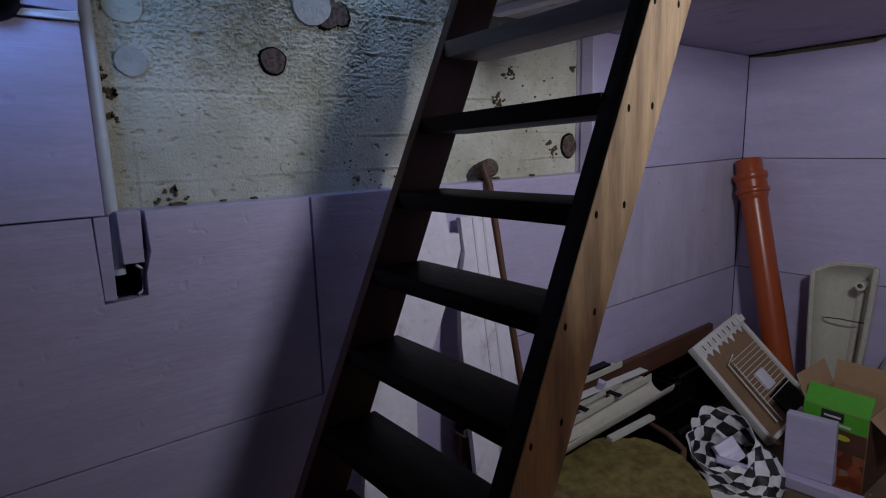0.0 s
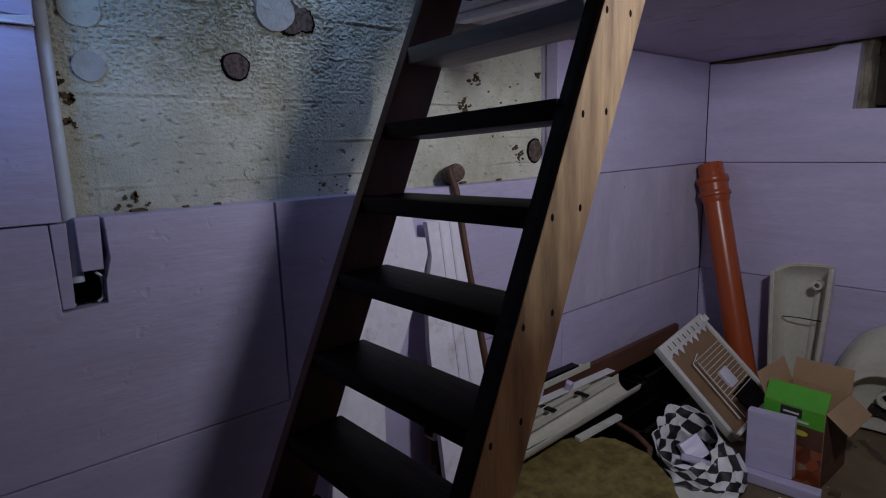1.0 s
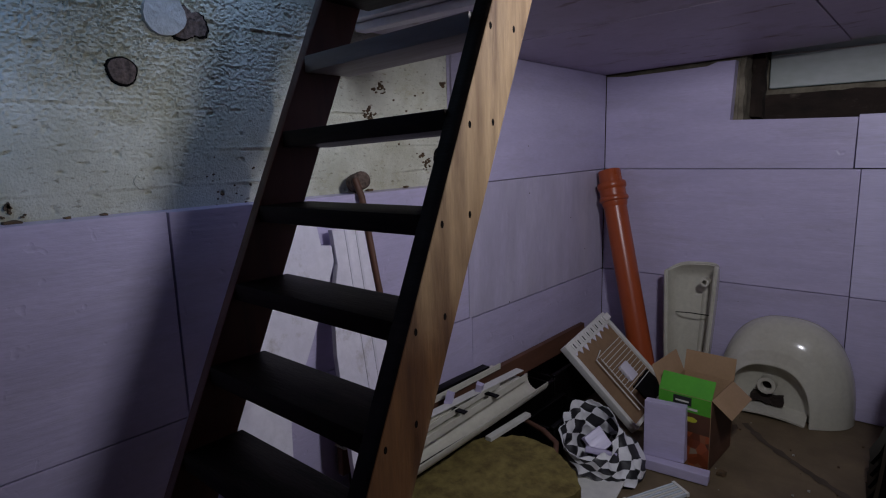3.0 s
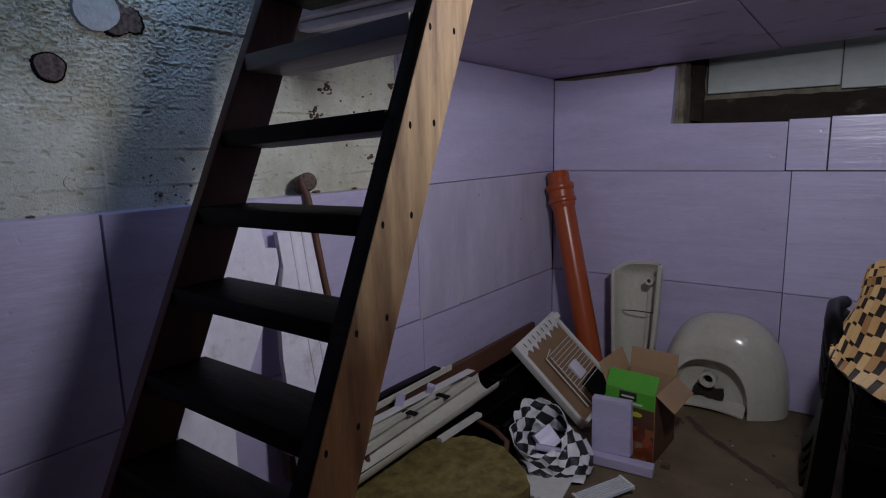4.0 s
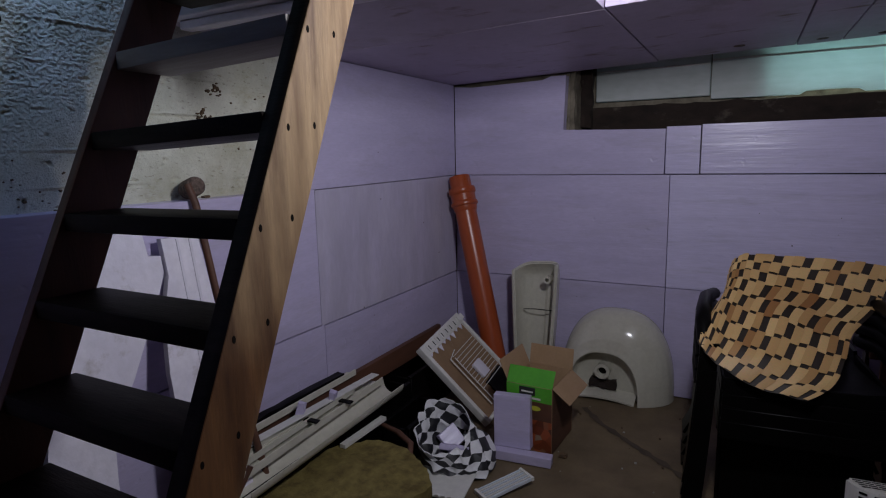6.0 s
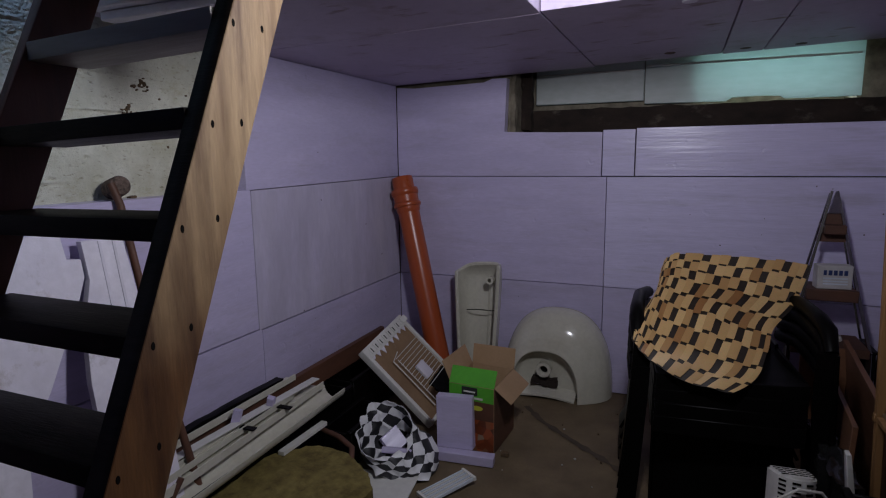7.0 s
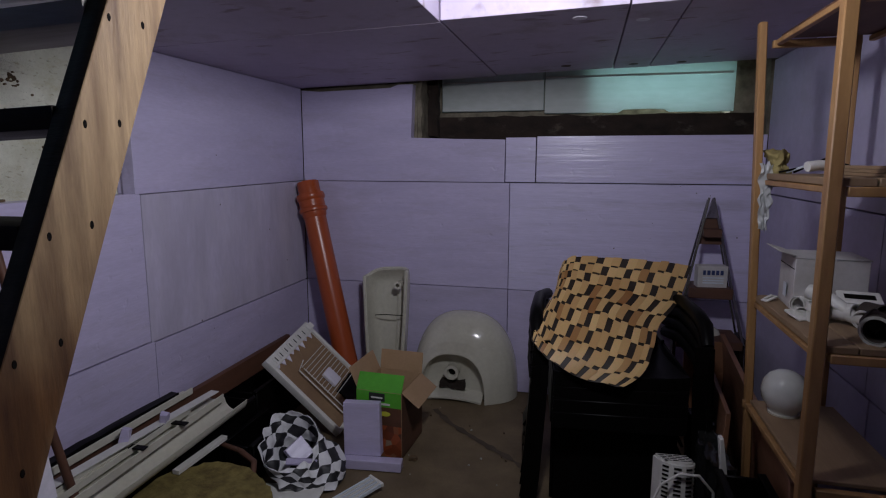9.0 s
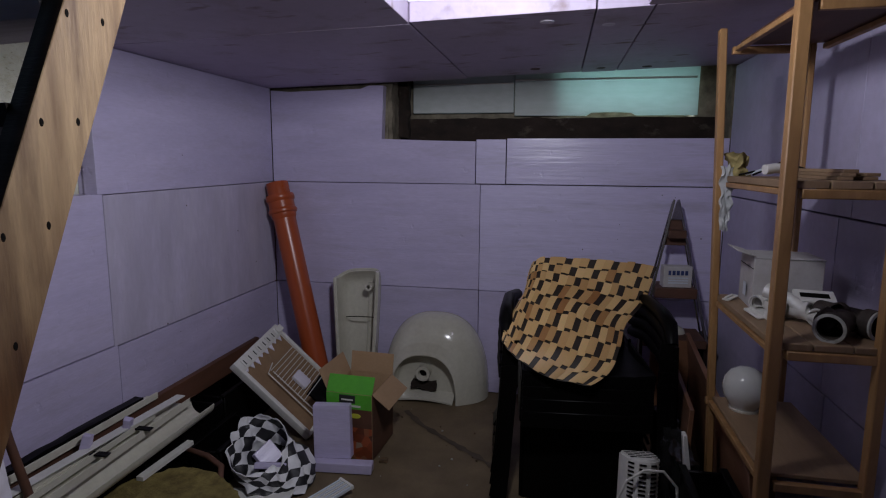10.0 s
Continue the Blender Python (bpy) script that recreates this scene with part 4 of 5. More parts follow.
# fridge door liner leaning in the corner
tray = thing("fridge_liner", "white fridge door liner with brown backing and wire shelf", "fridge part",
             axes((0.195, -0.835, 0.376), (0.011, 0.40, 0.084), (0.72, -0.15, 0.67)))
TW, TL2 = 0.405, 0.50
GLUE = material("brown_fibre", (0.27, 0.17, 0.09), (0.20, 0.12, 0.065), 0.85, scale=7, fine=80, bump=0.2, dirt=(0.5, 0.42, 0.33), amount=0.3, dirt_scale=14, dirt_edge=(0.62, 0.7))
part("backing", box((0.02, -TL2 + 0.015, -0.012), (TW - 0.02, -0.02, -0.004), 0.001), GLUE, tray, "bare brown fibre backing")
for lo, hi in (((0, -0.062, -0.03), (TW, 0, 0.010)), ((0, -TL2, -0.03), (0.024, -0.06, 0.010)), ((TW - 0.022, -TL2, -0.03), (TW, -0.06, 0.010)), ((0.02, -TL2, -0.03), (TW - 0.02, -TL2 + 0.018, 0.008))):
    part("frame", box(lo, hi, 0.005, segs=2), WHITE, tray)
for k in range(8):
    x = 0.035 + k * 0.045
    part("rib", box((x, -0.050, 0.010), (x + 0.012, -0.014, 0.015), 0.002), WHITE, tray)
    part("slot", box((x + 0.018, -0.046, 0.0095), (x + 0.024, -0.020, 0.0108)), DARK, tray)
    own = bmesh.new()
    a = [own.verts.new(v) for v in ((x - 0.012, -0.060, -0.002), (x + 0.022, -0.060, -0.002), (x + 0.004, -0.076 - 0.010 * (k % 3), -0.003))]
    b = [own.verts.new(v.co + Vector((0, 0, 0.004))) for v in a]
    own.faces.new(a[::-1]), own.faces.new(b)
    for i in range(3):
        own.faces.new((a[i], a[(i + 1) % 3], b[(i + 1) % 3], b[i]))
    part("foam_tooth", own, XPS_PALE, tray, "torn white foam tooth", smooth=0)
wire = part("wire_shelf", tube([(0.17, -0.13, 0.018), (0.10, -0.15, 0.018), (0.10, -0.45, 0.018)], 0.0032, 8), WHITE, tray, "white wire shelf")
part("wire", tube([(0.13, -0.16, 0.02), (0.13, -0.36, 0.02), (0.13, -0.46, 0.02)], 0.0026, 6), WHITE, wire)
for k in range(11):
    y = -0.15 - k * 0.022
    part("wire", tube([(0.125, y, 0.018), (0.36, y, 0.012)], 0.0018, 6), WHITE, wire)
part("egg_tray", box((0.20, -0.34, 0.0), (0.27, -0.25, 0.02), 0.006, segs=2), XPS_PALE, tray, "pale moulded block")
part("hole", rough_block((0.20, -0.49, -0.004), (0.37, -0.36, 0.006), 6, 0.010, 20), BLACKP, tray, "torn black opening")
part("latch", box((TW - 0.04, -0.05, 0.010), (TW + 0.012, -0.015, 0.020), 0.003), WHITE, tray)


# ---------------------------------------------------------------- by the north wall
pipe = thing("drain_pipe", "orange plastic drain pipe with socket leaning in the corner", "pipe", axes((0.385, -0.245, 0.032), (1, 0, 0.27), (-0.268, 0.125, 0.955)))
part("tube", lathe([(0.0575, 0.0), (0.0633, 0.0), (0.0633, 1.03), (0.0575, 1.03)], 40), ORANGE, pipe)
part("socket", lathe([(0.0644, 1.0), (0.0690, 1.012), (0.0713, 1.03), (0.0794, 1.036), (0.0816, 1.046), (0.0794, 1.056), (0.0725, 1.062), (0.0725, 1.10), (0.0794, 1.108), (0.0816, 1.125), (0.0782, 1.140),
                      (0.0690, 1.140)], 40), ORANGE, pipe, "wide ribbed socket")
part("spigot", lathe([(0.0598, 1.12), (0.0633, 1.12), (0.0633, 1.205), (0.0609, 1.212), (0.0563, 1.212), (0.0563, 1.12)], 40), ORANGE, pipe)

ped = thing("basin_pedestal", "dusty cream ceramic basin pedestal turned open side outwards", "pedestal", pose(0.562, -0.135, 0.0, -3, 0, 0))


def shell(u, v):
    w = 0.098 + 0.037 * v + 0.004 * math.sin(v * 3)
    a = math.pi * u
    e = 2 / 3.2
    cx_, sx_ = math.cos(a), math.sin(a)
    deep = (0.150 - 0.07 * max(0.0, (v - 0.86) / 0.14) ** 2)
    return (w * math.copysign(abs(cx_) ** e, cx_), deep * abs(sx_) ** e - 0.062, 0.690 * v + 0.030 * v * abs(sx_) ** 2 + 0.022 * v * cx_ * (v > 0.8))


own = sheet(36, 30, shell, 0.020)
bmesh.ops.bevel(own, geom=[e for e in own.edges if e.calc_face_angle(0) > 1.0], offset=0.006, segments=3, affect="EDGES")
part("shell", own, CERAMIC, ped, smooth=60)
part("inner_wall", sheet(10, 16, lambda u, v: (0.012 + 0.018 * v + 0.05 * u, 0.072 - 0.055 * u * (1 - u) * 4 * 0.3, 0.02 + 0.60 * v), 0.006), CERAMIC, ped, "cast inner web")
part("ring", lathe([(0.011, 0), (0.022, 0.0), (0.022, 0.05), (0.011, 0.05)], 20, pose(0.070, 0.005, 0.62, 90, 0, 0)), CERAMIC, ped, "round fixing eye")
part("wire", tube([(-0.085, 0.02, 0.428), (-0.05, -0.01, 0.438), (0.0, -0.02, 0.444), (0.05, -0.02, 0.444), (0.095, 0.0, 0.440)], 0.0028, 6), BLACKP, ped)

basin = thing("wash_basin", "dusty white ceramic wash basin stood on edge, underside showing", "wash basin", pose(1.005, -0.02, 0.0))
prof = [(1.0, 0.0), (1.005, -0.03), (0.995, -0.06), (0.96, -0.10), (0.90, -0.135), (0.82, -0.165), (0.72, -0.19), (0.655, -0.205), (0.625, -0.21), (0.612, -0.206), (0.606, -0.19), (0.59, -0.135), (0.52, -0.110), (0.0, -0.10)]


def dome(u, v):
    j = v * (len(prof) - 1)
    k = min(int(j), len(prof) - 2)
    r = prof[k][0] + (prof[k + 1][0] - prof[k][0]) * (j - k)
    y = prof[k][1] + (prof[k + 1][1] - prof[k][1]) * (j - k)
    a = math.pi * u
    e = 2 / 2.5
    rx, rz = 0.302 * r, 0.472 * r
    if r < 0.68:
        rz *= 0.90
    return (rx * math.copysign(abs(math.cos(a)) ** e, math.cos(a)) - 0.05 * min(1.0, (1 - min(r, 1)) / 0.45), y * (1 - 0.12 * math.sin(a)), rz * abs(math.sin(a)) ** e)


own = sheet(48, (len(prof) - 1) * 3, dome, 0.008)
part("bowl", own, CERAMIC, basin, smooth=60)
part("lip", sheet(18, 6, lambda u, v: (-0.225 + 0.350 * u, -0.205 + 0.11 * v, 0.004 + 0.020 * (1 - (2 * u - 1) ** 2) * (1 - v) + 0.035 * v), 0.010), CERAMIC, basin, "curved back ledge")
part("drain", lathe([(0.022, 0.0), (0.022, 0.06), (0.026, 0.066), (0.040, 0.066), (0.042, 0.058), (0.036, 0.04), (0.04, 0.0)], 28, pose(-0.052, -0.10, 0.150, 90, 0, 0)), CERAMIC, basin, "round drain outlet")
part("drain_hole", lathe([(0, 0.03), (0.0225, 0.03), (0.0225, 0.032), (0, 0.032)], 20, pose(-0.052, -0.10, 0.150, 90, 0, 0)), DARK, basin, "dark drain hole")
part("fixing", rough_block((-0.125, -0.135, 0.050), (0.02, -0.098, 0.088), 8, 0.014, 18), BEAM, basin, "caked dark dirt")

# cardboard box
cb = thing("cardboard_box", "open cardboard box with green printed front and flaps up", "box", pose(0.79, -0.74, 0.0, 0, 0, -3))
PHOTO = bpy.data.materials.new("photo_print")
PHOTO.use_nodes = True
pn, pl = PHOTO.node_tree.nodes, PHOTO.node_tree.links
vo = pn.new("ShaderNodeTexVoronoi")
vo.inputs["Scale"].default_value = 26
tc = pn.new("ShaderNodeTexCoord")
pl.new(tc.outputs["Object"], vo.inputs["Vector"])
cr = pn.new("ShaderNodeValToRGB")
cr.color_ramp.elements[0].color, cr.color_ramp.elements[1].color = (0.05, 0.035, 0.02, 1), (0.32, 0.27, 0.2, 1)
for ps, cl in ((0.35, (0.14, 0.035, 0.015, 1)), (0.6, (0.38, 0.09, 0.03, 1)), (0.8, (0.22, 0.10, 0.05, 1))):
    cr.color_ramp.elements.new(ps).color = cl
pl.new(vo.outputs["Color"], cr.inputs[0])
pl.new(cr.outputs[0], pn["Principled BSDF"].inputs["Base Color"])
pn["Principled BSDF"].inputs["Roughness"].default_value = 0.35
W2, D2, H2 = 0.108, 0.140, 0.305
# the right side panel takes a darker brown than the others
for nm, lo, hi, mt, lb in (("front_panel", (-W2, -D2, 0), (W2, -D2 + 0.004, H2), CARD, ""), ("back_panel", (-W2, D2 - 0.004, 0), (W2, D2, H2), CARD, ""),
                           ("side_panel", (-W2, -D2 + 0.004, 0), (-W2 + 0.004, D2 - 0.004, H2), CARD, ""), ("side_panel", (W2 - 0.004, -D2 + 0.004, 0), (W2, D2 - 0.004, H2), BROWNBOARD, "darker brown side"),
                           ("base", (-W2 + 0.004, -D2 + 0.004, 0), (W2 - 0.004, D2 - 0.004, 0.004), CARD, "")):
    part(nm, box(lo, hi, 0.0008), mt, cb, lb)
part("print", box((-W2 + 0.001, -D2 - 0.0015, 0.235), (W2 - 0.001, -D2 - 0.0002, H2 - 0.001)), GREEN, cb, "green printed band")
part("print", box((-W2 + 0.001, -D2 - 0.0015, 0.004), (W2 - 0.001, -D2 - 0.0002, 0.150)), PHOTO, cb, "photo print in orange and brown")
part("print", box((-W2 + 0.001, -D2 - 0.0015, 0.150), (W2 - 0.001, -D2 - 0.0002, 0.235)), BROWNBOARD, cb, "dark print")
lab = part("label", box((-0.045, -D2 - 0.003, 0.262), (0.030, -D2 - 0.0016, 0.298)), BLACKPRINT, cb, "black name label")
part("bar", box((-0.035, -D2 - 0.004, 0.274), (0.020, -D2 - 0.0031, 0.281)), WHITE, lab, "white line of lettering")
part("label", box((-0.06, -D2 - 0.003, 0.245), (0.055, -D2 - 0.0016, 0.254)), WHITE, cb, "pale line of lettering")
YEL = material("yellow_print", (0.55, 0.55, 0.05), (0.5, 0.5, 0.05), 0.5, bump=0)
part("label", prism([(0.03 + 0.026 * math.cos(a * math.tau / 14), 0.205 + 0.011 * math.sin(a * math.tau / 14)) for a in range(14)], 0, 0.002,
                    Matrix(((1, 0, 0, 0), (0, 0, 1, -D2 - 0.0036), (0, 1, 0, 0), (0, 0, 0, 1)))), YEL, cb, "small yellow oval badge")
part("flap", box((-W2, -0.002, 0), (W2, 0.002, 0.080), 0.0008), GREEN, cb, "green front flap", place=pose(0, -D2 + 0.002, H2, -32, 0, 0))
part("flap", box((-W2, -0.002, 0), (W2, 0.002, 0.095), 0.0008), CARD, cb, place=pose(0, D2 - 0.002, H2, -12, 0, 0))
part("flap", box((-0.002, -D2 + 0.01, 0), (0.002, D2 - 0.01, 0.100), 0.0008), CARD, cb, place=pose(-W2 + 0.002, 0, H2, 0, -24, 0))
part("flap", box((-0.002, -D2 + 0.01, 0), (0.002, D2 - 0.01, 0.100), 0.0008), CARD, cb, place=pose(W2 - 0.002, 0, H2, 0, 128, 0))
scrap("foam_slab", 0.165, 0.235, 0.045, pose(0.735, -0.945, 0.040, -3, -2, 4), XPS, "lilac foam slab stood on end against the box", 0.002)
scrap("foam_strip", 0.275, 0.042, 0.05, pose(0.782, -0.985, 0.0, 0, 0, 6), XPS, "lilac foam strip lying on the floor", 0.002)
solid("rubble_crumb", rough_block((0.925, -0.885, 0.0), (0.955, -0.86, 0.012), 4, 0.005, 30), RUST, "dark crumb of rubble on the floor", "rubble", smooth=60)


# ---------------------------------------------------------------- chairs
def chair(m):
    t = thing("garden_chair", "black plastic garden chair in a stack", "chair", m, "stacked garden chairs")
    own = sheet(10, 10, lambda u, v: ((u - 0.5) * (0.47 - 0.05 * v), -0.25 + 0.46 * v, 0.42 - 0.025 * math.sin(v * 2.4) - 0.015 * math.sin(u * math.pi)), 0.008)
    part("seat", own, BLACKP, t)
    own = sheet(14, 10, lambda u, v: ((u - 0.5) * (0.43 - 0.07 * v), 0.205 + 0.10 * v - 0.035 * abs(2 * u - 1) ** 2, 0.40 + 0.345 * v * (1 - 0.10 * abs(2 * u - 1) ** 3)), 0.010)
    part("backrest", own, BLACKP, t)
    for s in (-1, 1):
        part("armrest", tube([(s * 0.250, 0.22, 0.60), (s * 0.285, 0.10, 0.612), (s * 0.298, -0.06, 0.600), (s * 0.302, -0.15, 0.580), (s * 0.300, -0.20, 0.52)], [0.024, 0.026, 0.028, 0.028, 0.022], 10), BLACKP, t)
        for y0, y1, top, xt in ((-0.18, -0.20, 0.525, 0.312), (0.20, 0.24, 0.43, 0.235)):
            own = bmesh.new()
            sheet(1, 8, lambda u, v, s=s, y0=y0, y1=y1, top=top, xt=xt: (s * (0.345 - (0.345 - xt) * v ** 0.7), (y1 if y0 > 0 else y0 + 0.02) - (0.06 + 0.02 * v) * (u - 0.5) * 2 + 0.0, top * v), 0.012, own)
            if y0 < 0:
                sheet(2, 8, lambda u, v, s=s, y0=y0, top=top, xt=xt: (s * (0.350 - (0.350 - xt) * v ** 0.7 - 0.060 * u), y0 - 0.045, top * v), 0.012, own)
            part("leg", own, BLACKP, t)
        part("apron", box((s * 0.235 - 0.006, -0.23, 0.36), (s * 0.235 + 0.006, 0.20, 0.415), 0.003), BLACKP, t)
    part("apron", box((-0.235, -0.252, 0.35), (0.235, -0.240, 0.412), 0.003), BLACKP, t)
    return t


first = chair(pose(1.765, -0.87, 0.0, 0, 0, 5))
copy_thing(first, pose(1.765, -0.867, 0.048, 0, 0, 5.3))
copy_thing(first, pose(1.766, -0.864, 0.096, 0, 0, 5))
copy_thing(first, pose(1.766, -0.861, 0.144, 0, 0, 5.5))
# black box added in place of the deep shade beneath the chairs
crate("storage_bin", (1.55, -1.02, 0.0), (2.0, -0.62, 0.33), "black box added to fill the dark under the chairs")
SACK = material("black_sack", (0.012, 0.012, 0.012), (0.02, 0.02, 0.02), 0.22, scale=6, fine=30, bump=0.5)
solid("refuse_sack", rough_block((2.06, -1.32, 0.0), (2.13, -0.85, 0.36), 14, 0.022, 12), SACK, "crumpled shiny black refuse sack beside the chairs", "sack", smooth=70)

# woven mat over the chair
TAN = bpy.data.materials.new("mat_strips")
TAN.use_nodes = True
qn, ql = TAN.node_tree.nodes, TAN.node_tree.links
geo = qn.new("ShaderNodeNewGeometry")
cr = qn.new("ShaderNodeValToRGB")
cr.color_ramp.elements[0].color, cr.color_ramp.elements[1].color = (0.30, 0.13, 0.04, 1), (0.74, 0.50, 0.22, 1)
for ps, cl in ((0.14, (0.50, 0.29, 0.11, 1)), (0.6, (0.64, 0.41, 0.17, 1))):
    cr.color_ramp.elements.new(ps).color = cl
nz = qn.new("ShaderNodeTexNoise")
nz.inputs["Scale"].default_value = 90
mxx = qn.new("ShaderNodeMix")
mxx.data_type = "RGBA"
mxx.inputs[0].default_value = 0.25
ql.new(geo.outputs["Random Per Island"], cr.inputs[0])
ql.new(cr.outputs[0], mxx.inputs[6])
ql.new(nz.outputs["Color"], mxx.inputs[7])
mxx.blend_type = "MULTIPLY"
ql.new(mxx.outputs[2], qn["Principled BSDF"].inputs["Base Color"])
qn["Principled BSDF"].inputs["Roughness"].default_value = 0.5
MATB = material("mat_black", (0.02, 0.014, 0.01), (0.03, 0.02, 0.014), 0.6, bump=0.1, vary=0)


def along(pts, t):
    """A smooth line through a few points."""
    f = min(max(t, 0.0), 1.0) * (len(pts) - 1)
    k = min(int(f), len(pts) - 2)
    w = f - k
    a, b, c, d = (Vector(pts[min(max(k + o, 0), len(pts) - 1)]) for o in (-1, 0, 1, 2))
    return 0.5 * (2 * b + (c - a) * w + (2 * a - 5 * b + 4 * c - d) * w * w + (3 * b - a - 3 * c + d) * w ** 3)


M_TOP = [(1.553, -0.66, 0.873), (1.60, -0.63, 0.903), (1.77, -0.62, 0.903), (1.95, -0.61, 0.895), (2.087, -0.60, 0.880)]
M_BOTTOM = [(1.470, -1.12, 0.673), (1.515, -1.14, 0.625), (1.641, -1.16, 0.559), (1.793, -1.16, 0.535)]
M_LEFT = [M_TOP[0], (1.543, -0.74, 0.833), (1.532, -0.86, 0.786), (1.490, -1.03, 0.720), M_BOTTOM[0]]
M_RIGHT = [M_TOP[-1], (2.050, -0.66, 0.800), (2.020, -0.72, 0.740), (1.935, -0.88, 0.690), (1.905, -1.0, 0.637), (1.866, -1.10, 0.578), M_BOTTOM[-1]]


def mat_at(u, v):
    c = along(M_TOP, u).lerp(along(M_BOTTOM, u), v) + along(M_LEFT, v).lerp(along(M_RIGHT, v), u)
    c -= (1 - u) * (1 - v) * Vector(M_TOP[0]) + u * (1 - v) * Vector(M_TOP[-1]) + (1 - u) * v * Vector(M_BOTTOM[0]) + u * v * Vector(M_BOTTOM[-1])
    inside = min(1.0, 6 * u * (1 - u)) * min(1.0, 6 * v * (1 - v))
    c.y += inside * (0.014 * noise.noise(Vector((u * 3, v * 3, 2))) - 0.012)
    c.z += inside * (0.014 * noise.noise(Vector((u * 4, v * 4, 5))) + 0.010) + 0.006 * noise.noise(Vector((u * 9, v * 5, 8)))
    return c


rug = thing("woven_mat", "tan and black woven strip mat draped over the chair", "mat", pose(1.78, -0.9, 0.58))
own = sheet(40, 40, lambda u, v: mat_at(u, v), 0.005)
part("backing", own, MATB, rug, "black woven ground", world_space=True)
own = bmesh.new()
NC, NR = 22, 9
random.seed(9)
for i in range(NC):
    for j in range(NR):
        # in every column two tan lengths follow one black; the next column is one row further on
        if (j - i) % 3 == 0:
            continue
        joined = (j - i) % 3 == 1
        sh = random.uniform(-0.04, 0.04)
        # the strips are a little wider than their columns, so they lap over the black ones
        u0, u1 = max((i - 0.06) / NC, 0.0), min((i + 1.06 + sh) / NC, 1.0)
        v0, v1 = (j + (-0.08 if joined else 0.08) + sh) / NR, (j + (0.90 if joined else 1.08) + sh) / NR
        v0, v1 = max(v0, 0.0), min(v1, 1.0)
        lift = 0.0006 + 0.0016 * (i % 2) + random.uniform(0.0, 0.0008)
        grid = []
        for a in range(5):
            row = []
            for uu in (u0, (u0 + u1) / 2, u1):
                vv = v0 + (v1 - v0) * a / 4
                p = mat_at(uu, vv)
                nrm = (mat_at(min(uu + 0.01, 1), vv) - mat_at(max(uu - 0.01, 0), vv)).cross(mat_at(uu, max(vv - 0.01, 0)) - mat_at(uu, min(vv + 0.01, 1))).normalized()
                row.append(own.verts.new(p + nrm * (0.0035 + lift + (0.0007 if uu not in (u0, u1) else 0))))
            grid.append(row)
        for a in range(4):
            for b in range(2):
                own.faces.new((grid[a][b], grid[a][b + 1], grid[a + 1][b + 1], grid[a + 1][b]))
part("weave", own, TAN, rug, "tan woven strips", world_space=True, smooth=30)
rug.children[-1]["kind"] = "stuff"

# fan heater
heater = thing("tower_heater", "white slatted plastic tower heater on the floor", "heater", pose(1.925, -1.50, 0.0, -12, 5, 14))
dee = [(0.055 * math.cos(math.pi * i / 14), -0.060 * math.sin(math.pi * i / 14)) for i in range(15)] + [(-0.055, 0.045), (0.055, 0.045)]
part("body", prism(dee, 0.025, 0.432, bevel=0.007, segs=2), WHITE, heater)
part("base", lathe([(0, 0), (0.095, 0), (0.098, 0.012), (0.085, 0.028), (0, 0.03)], 32), WHITE, heater)
slot = finish("slot", box((-0.0105, -0.0012, -0.0030), (0.0105, 0.0012, 0.0030), 0.0008), DARK)
for k in range(27):
    for c in range(4):
        a = math.pi * (0.20 + 0.20 * c)
        so = new("slot", slot)
        so.parent = heater
        so.matrix_basis = pose(0.0555 * math.cos(a), -0.0605 * math.sin(a), 0.415 - k * 0.0125, 0, 0, 90 - math.degrees(a))
for c in range(4):
    for k in range(4):
        so = new("slot", slot)
        so.parent = heater
        so.matrix_basis = pose(-0.036 + 0.024 * c, -0.030 + 0.018 * k, 0.4322, 90, 0, 0)
part("cable", tube([(0.10, -0.04, 0.02), (0.098, -0.06, 0.25), (0.085, -0.07, 0.36), (0.04, -0.072, 0.405), (-0.02, -0.072, 0.405), (-0.07, -0.068, 0.37), (-0.10, -0.05, 0.28), (-0.12, -0.02, 0.02)], 0.0042, 8), WHITE, heater,
     "white power cable")

# boards between chairs and rack
solid("chipboard_panel", box((-0.010, -0.68, 0), (0.010, 0.68, 0.50), 0.002), CHIP, "brown chipboard panel stood on edge by the rack", "board", pose(2.302, -0.93, 0.0, 0, -6, -4.8))
solid("chipboard_panel", box((-0.008, -0.36, 0), (0.008, 0.36, 0.47), 0.002), CHIP, "brown chipboard panel stood on edge by the chairs", "board", pose(2.150, -0.78, 0.0, 0, 2, -4))
solid("chipboard_panel", box((-0.09, -0.008, 0), (0.09, 0.008, 0.47), 0.002), CHIP, "short brown chipboard panel behind the chairs", "board", pose(2.22, -0.30, 0.0, 0, 0, 0))
solid("plastic_bracket", prism([(0, 0), (0.03, 0.0), (0.03, 0.02), (0.018, 0.03), (0.012, 0.16), (0, 0.16)], 0, 0.03, Matrix(((1, 0, 0, 0), (0, 0, 1, 0), (0, 1, 0, 0), (0, 0, 0, 1))), bevel=0.002), WHITE,
      "white plastic bracket wedged between boards", "bracket", pose(2.070, -1.42, 0.345, 0, -6, 0))
crate("tool_box", (2.05, -1.62, 0.0), (2.165, -1.46, 0.415), "tall black box standing beside the rack")
crate("storage_bin", (2.19, -0.24, 0.0), (2.42, -0.05, 0.44), "black bin standing behind the boards")
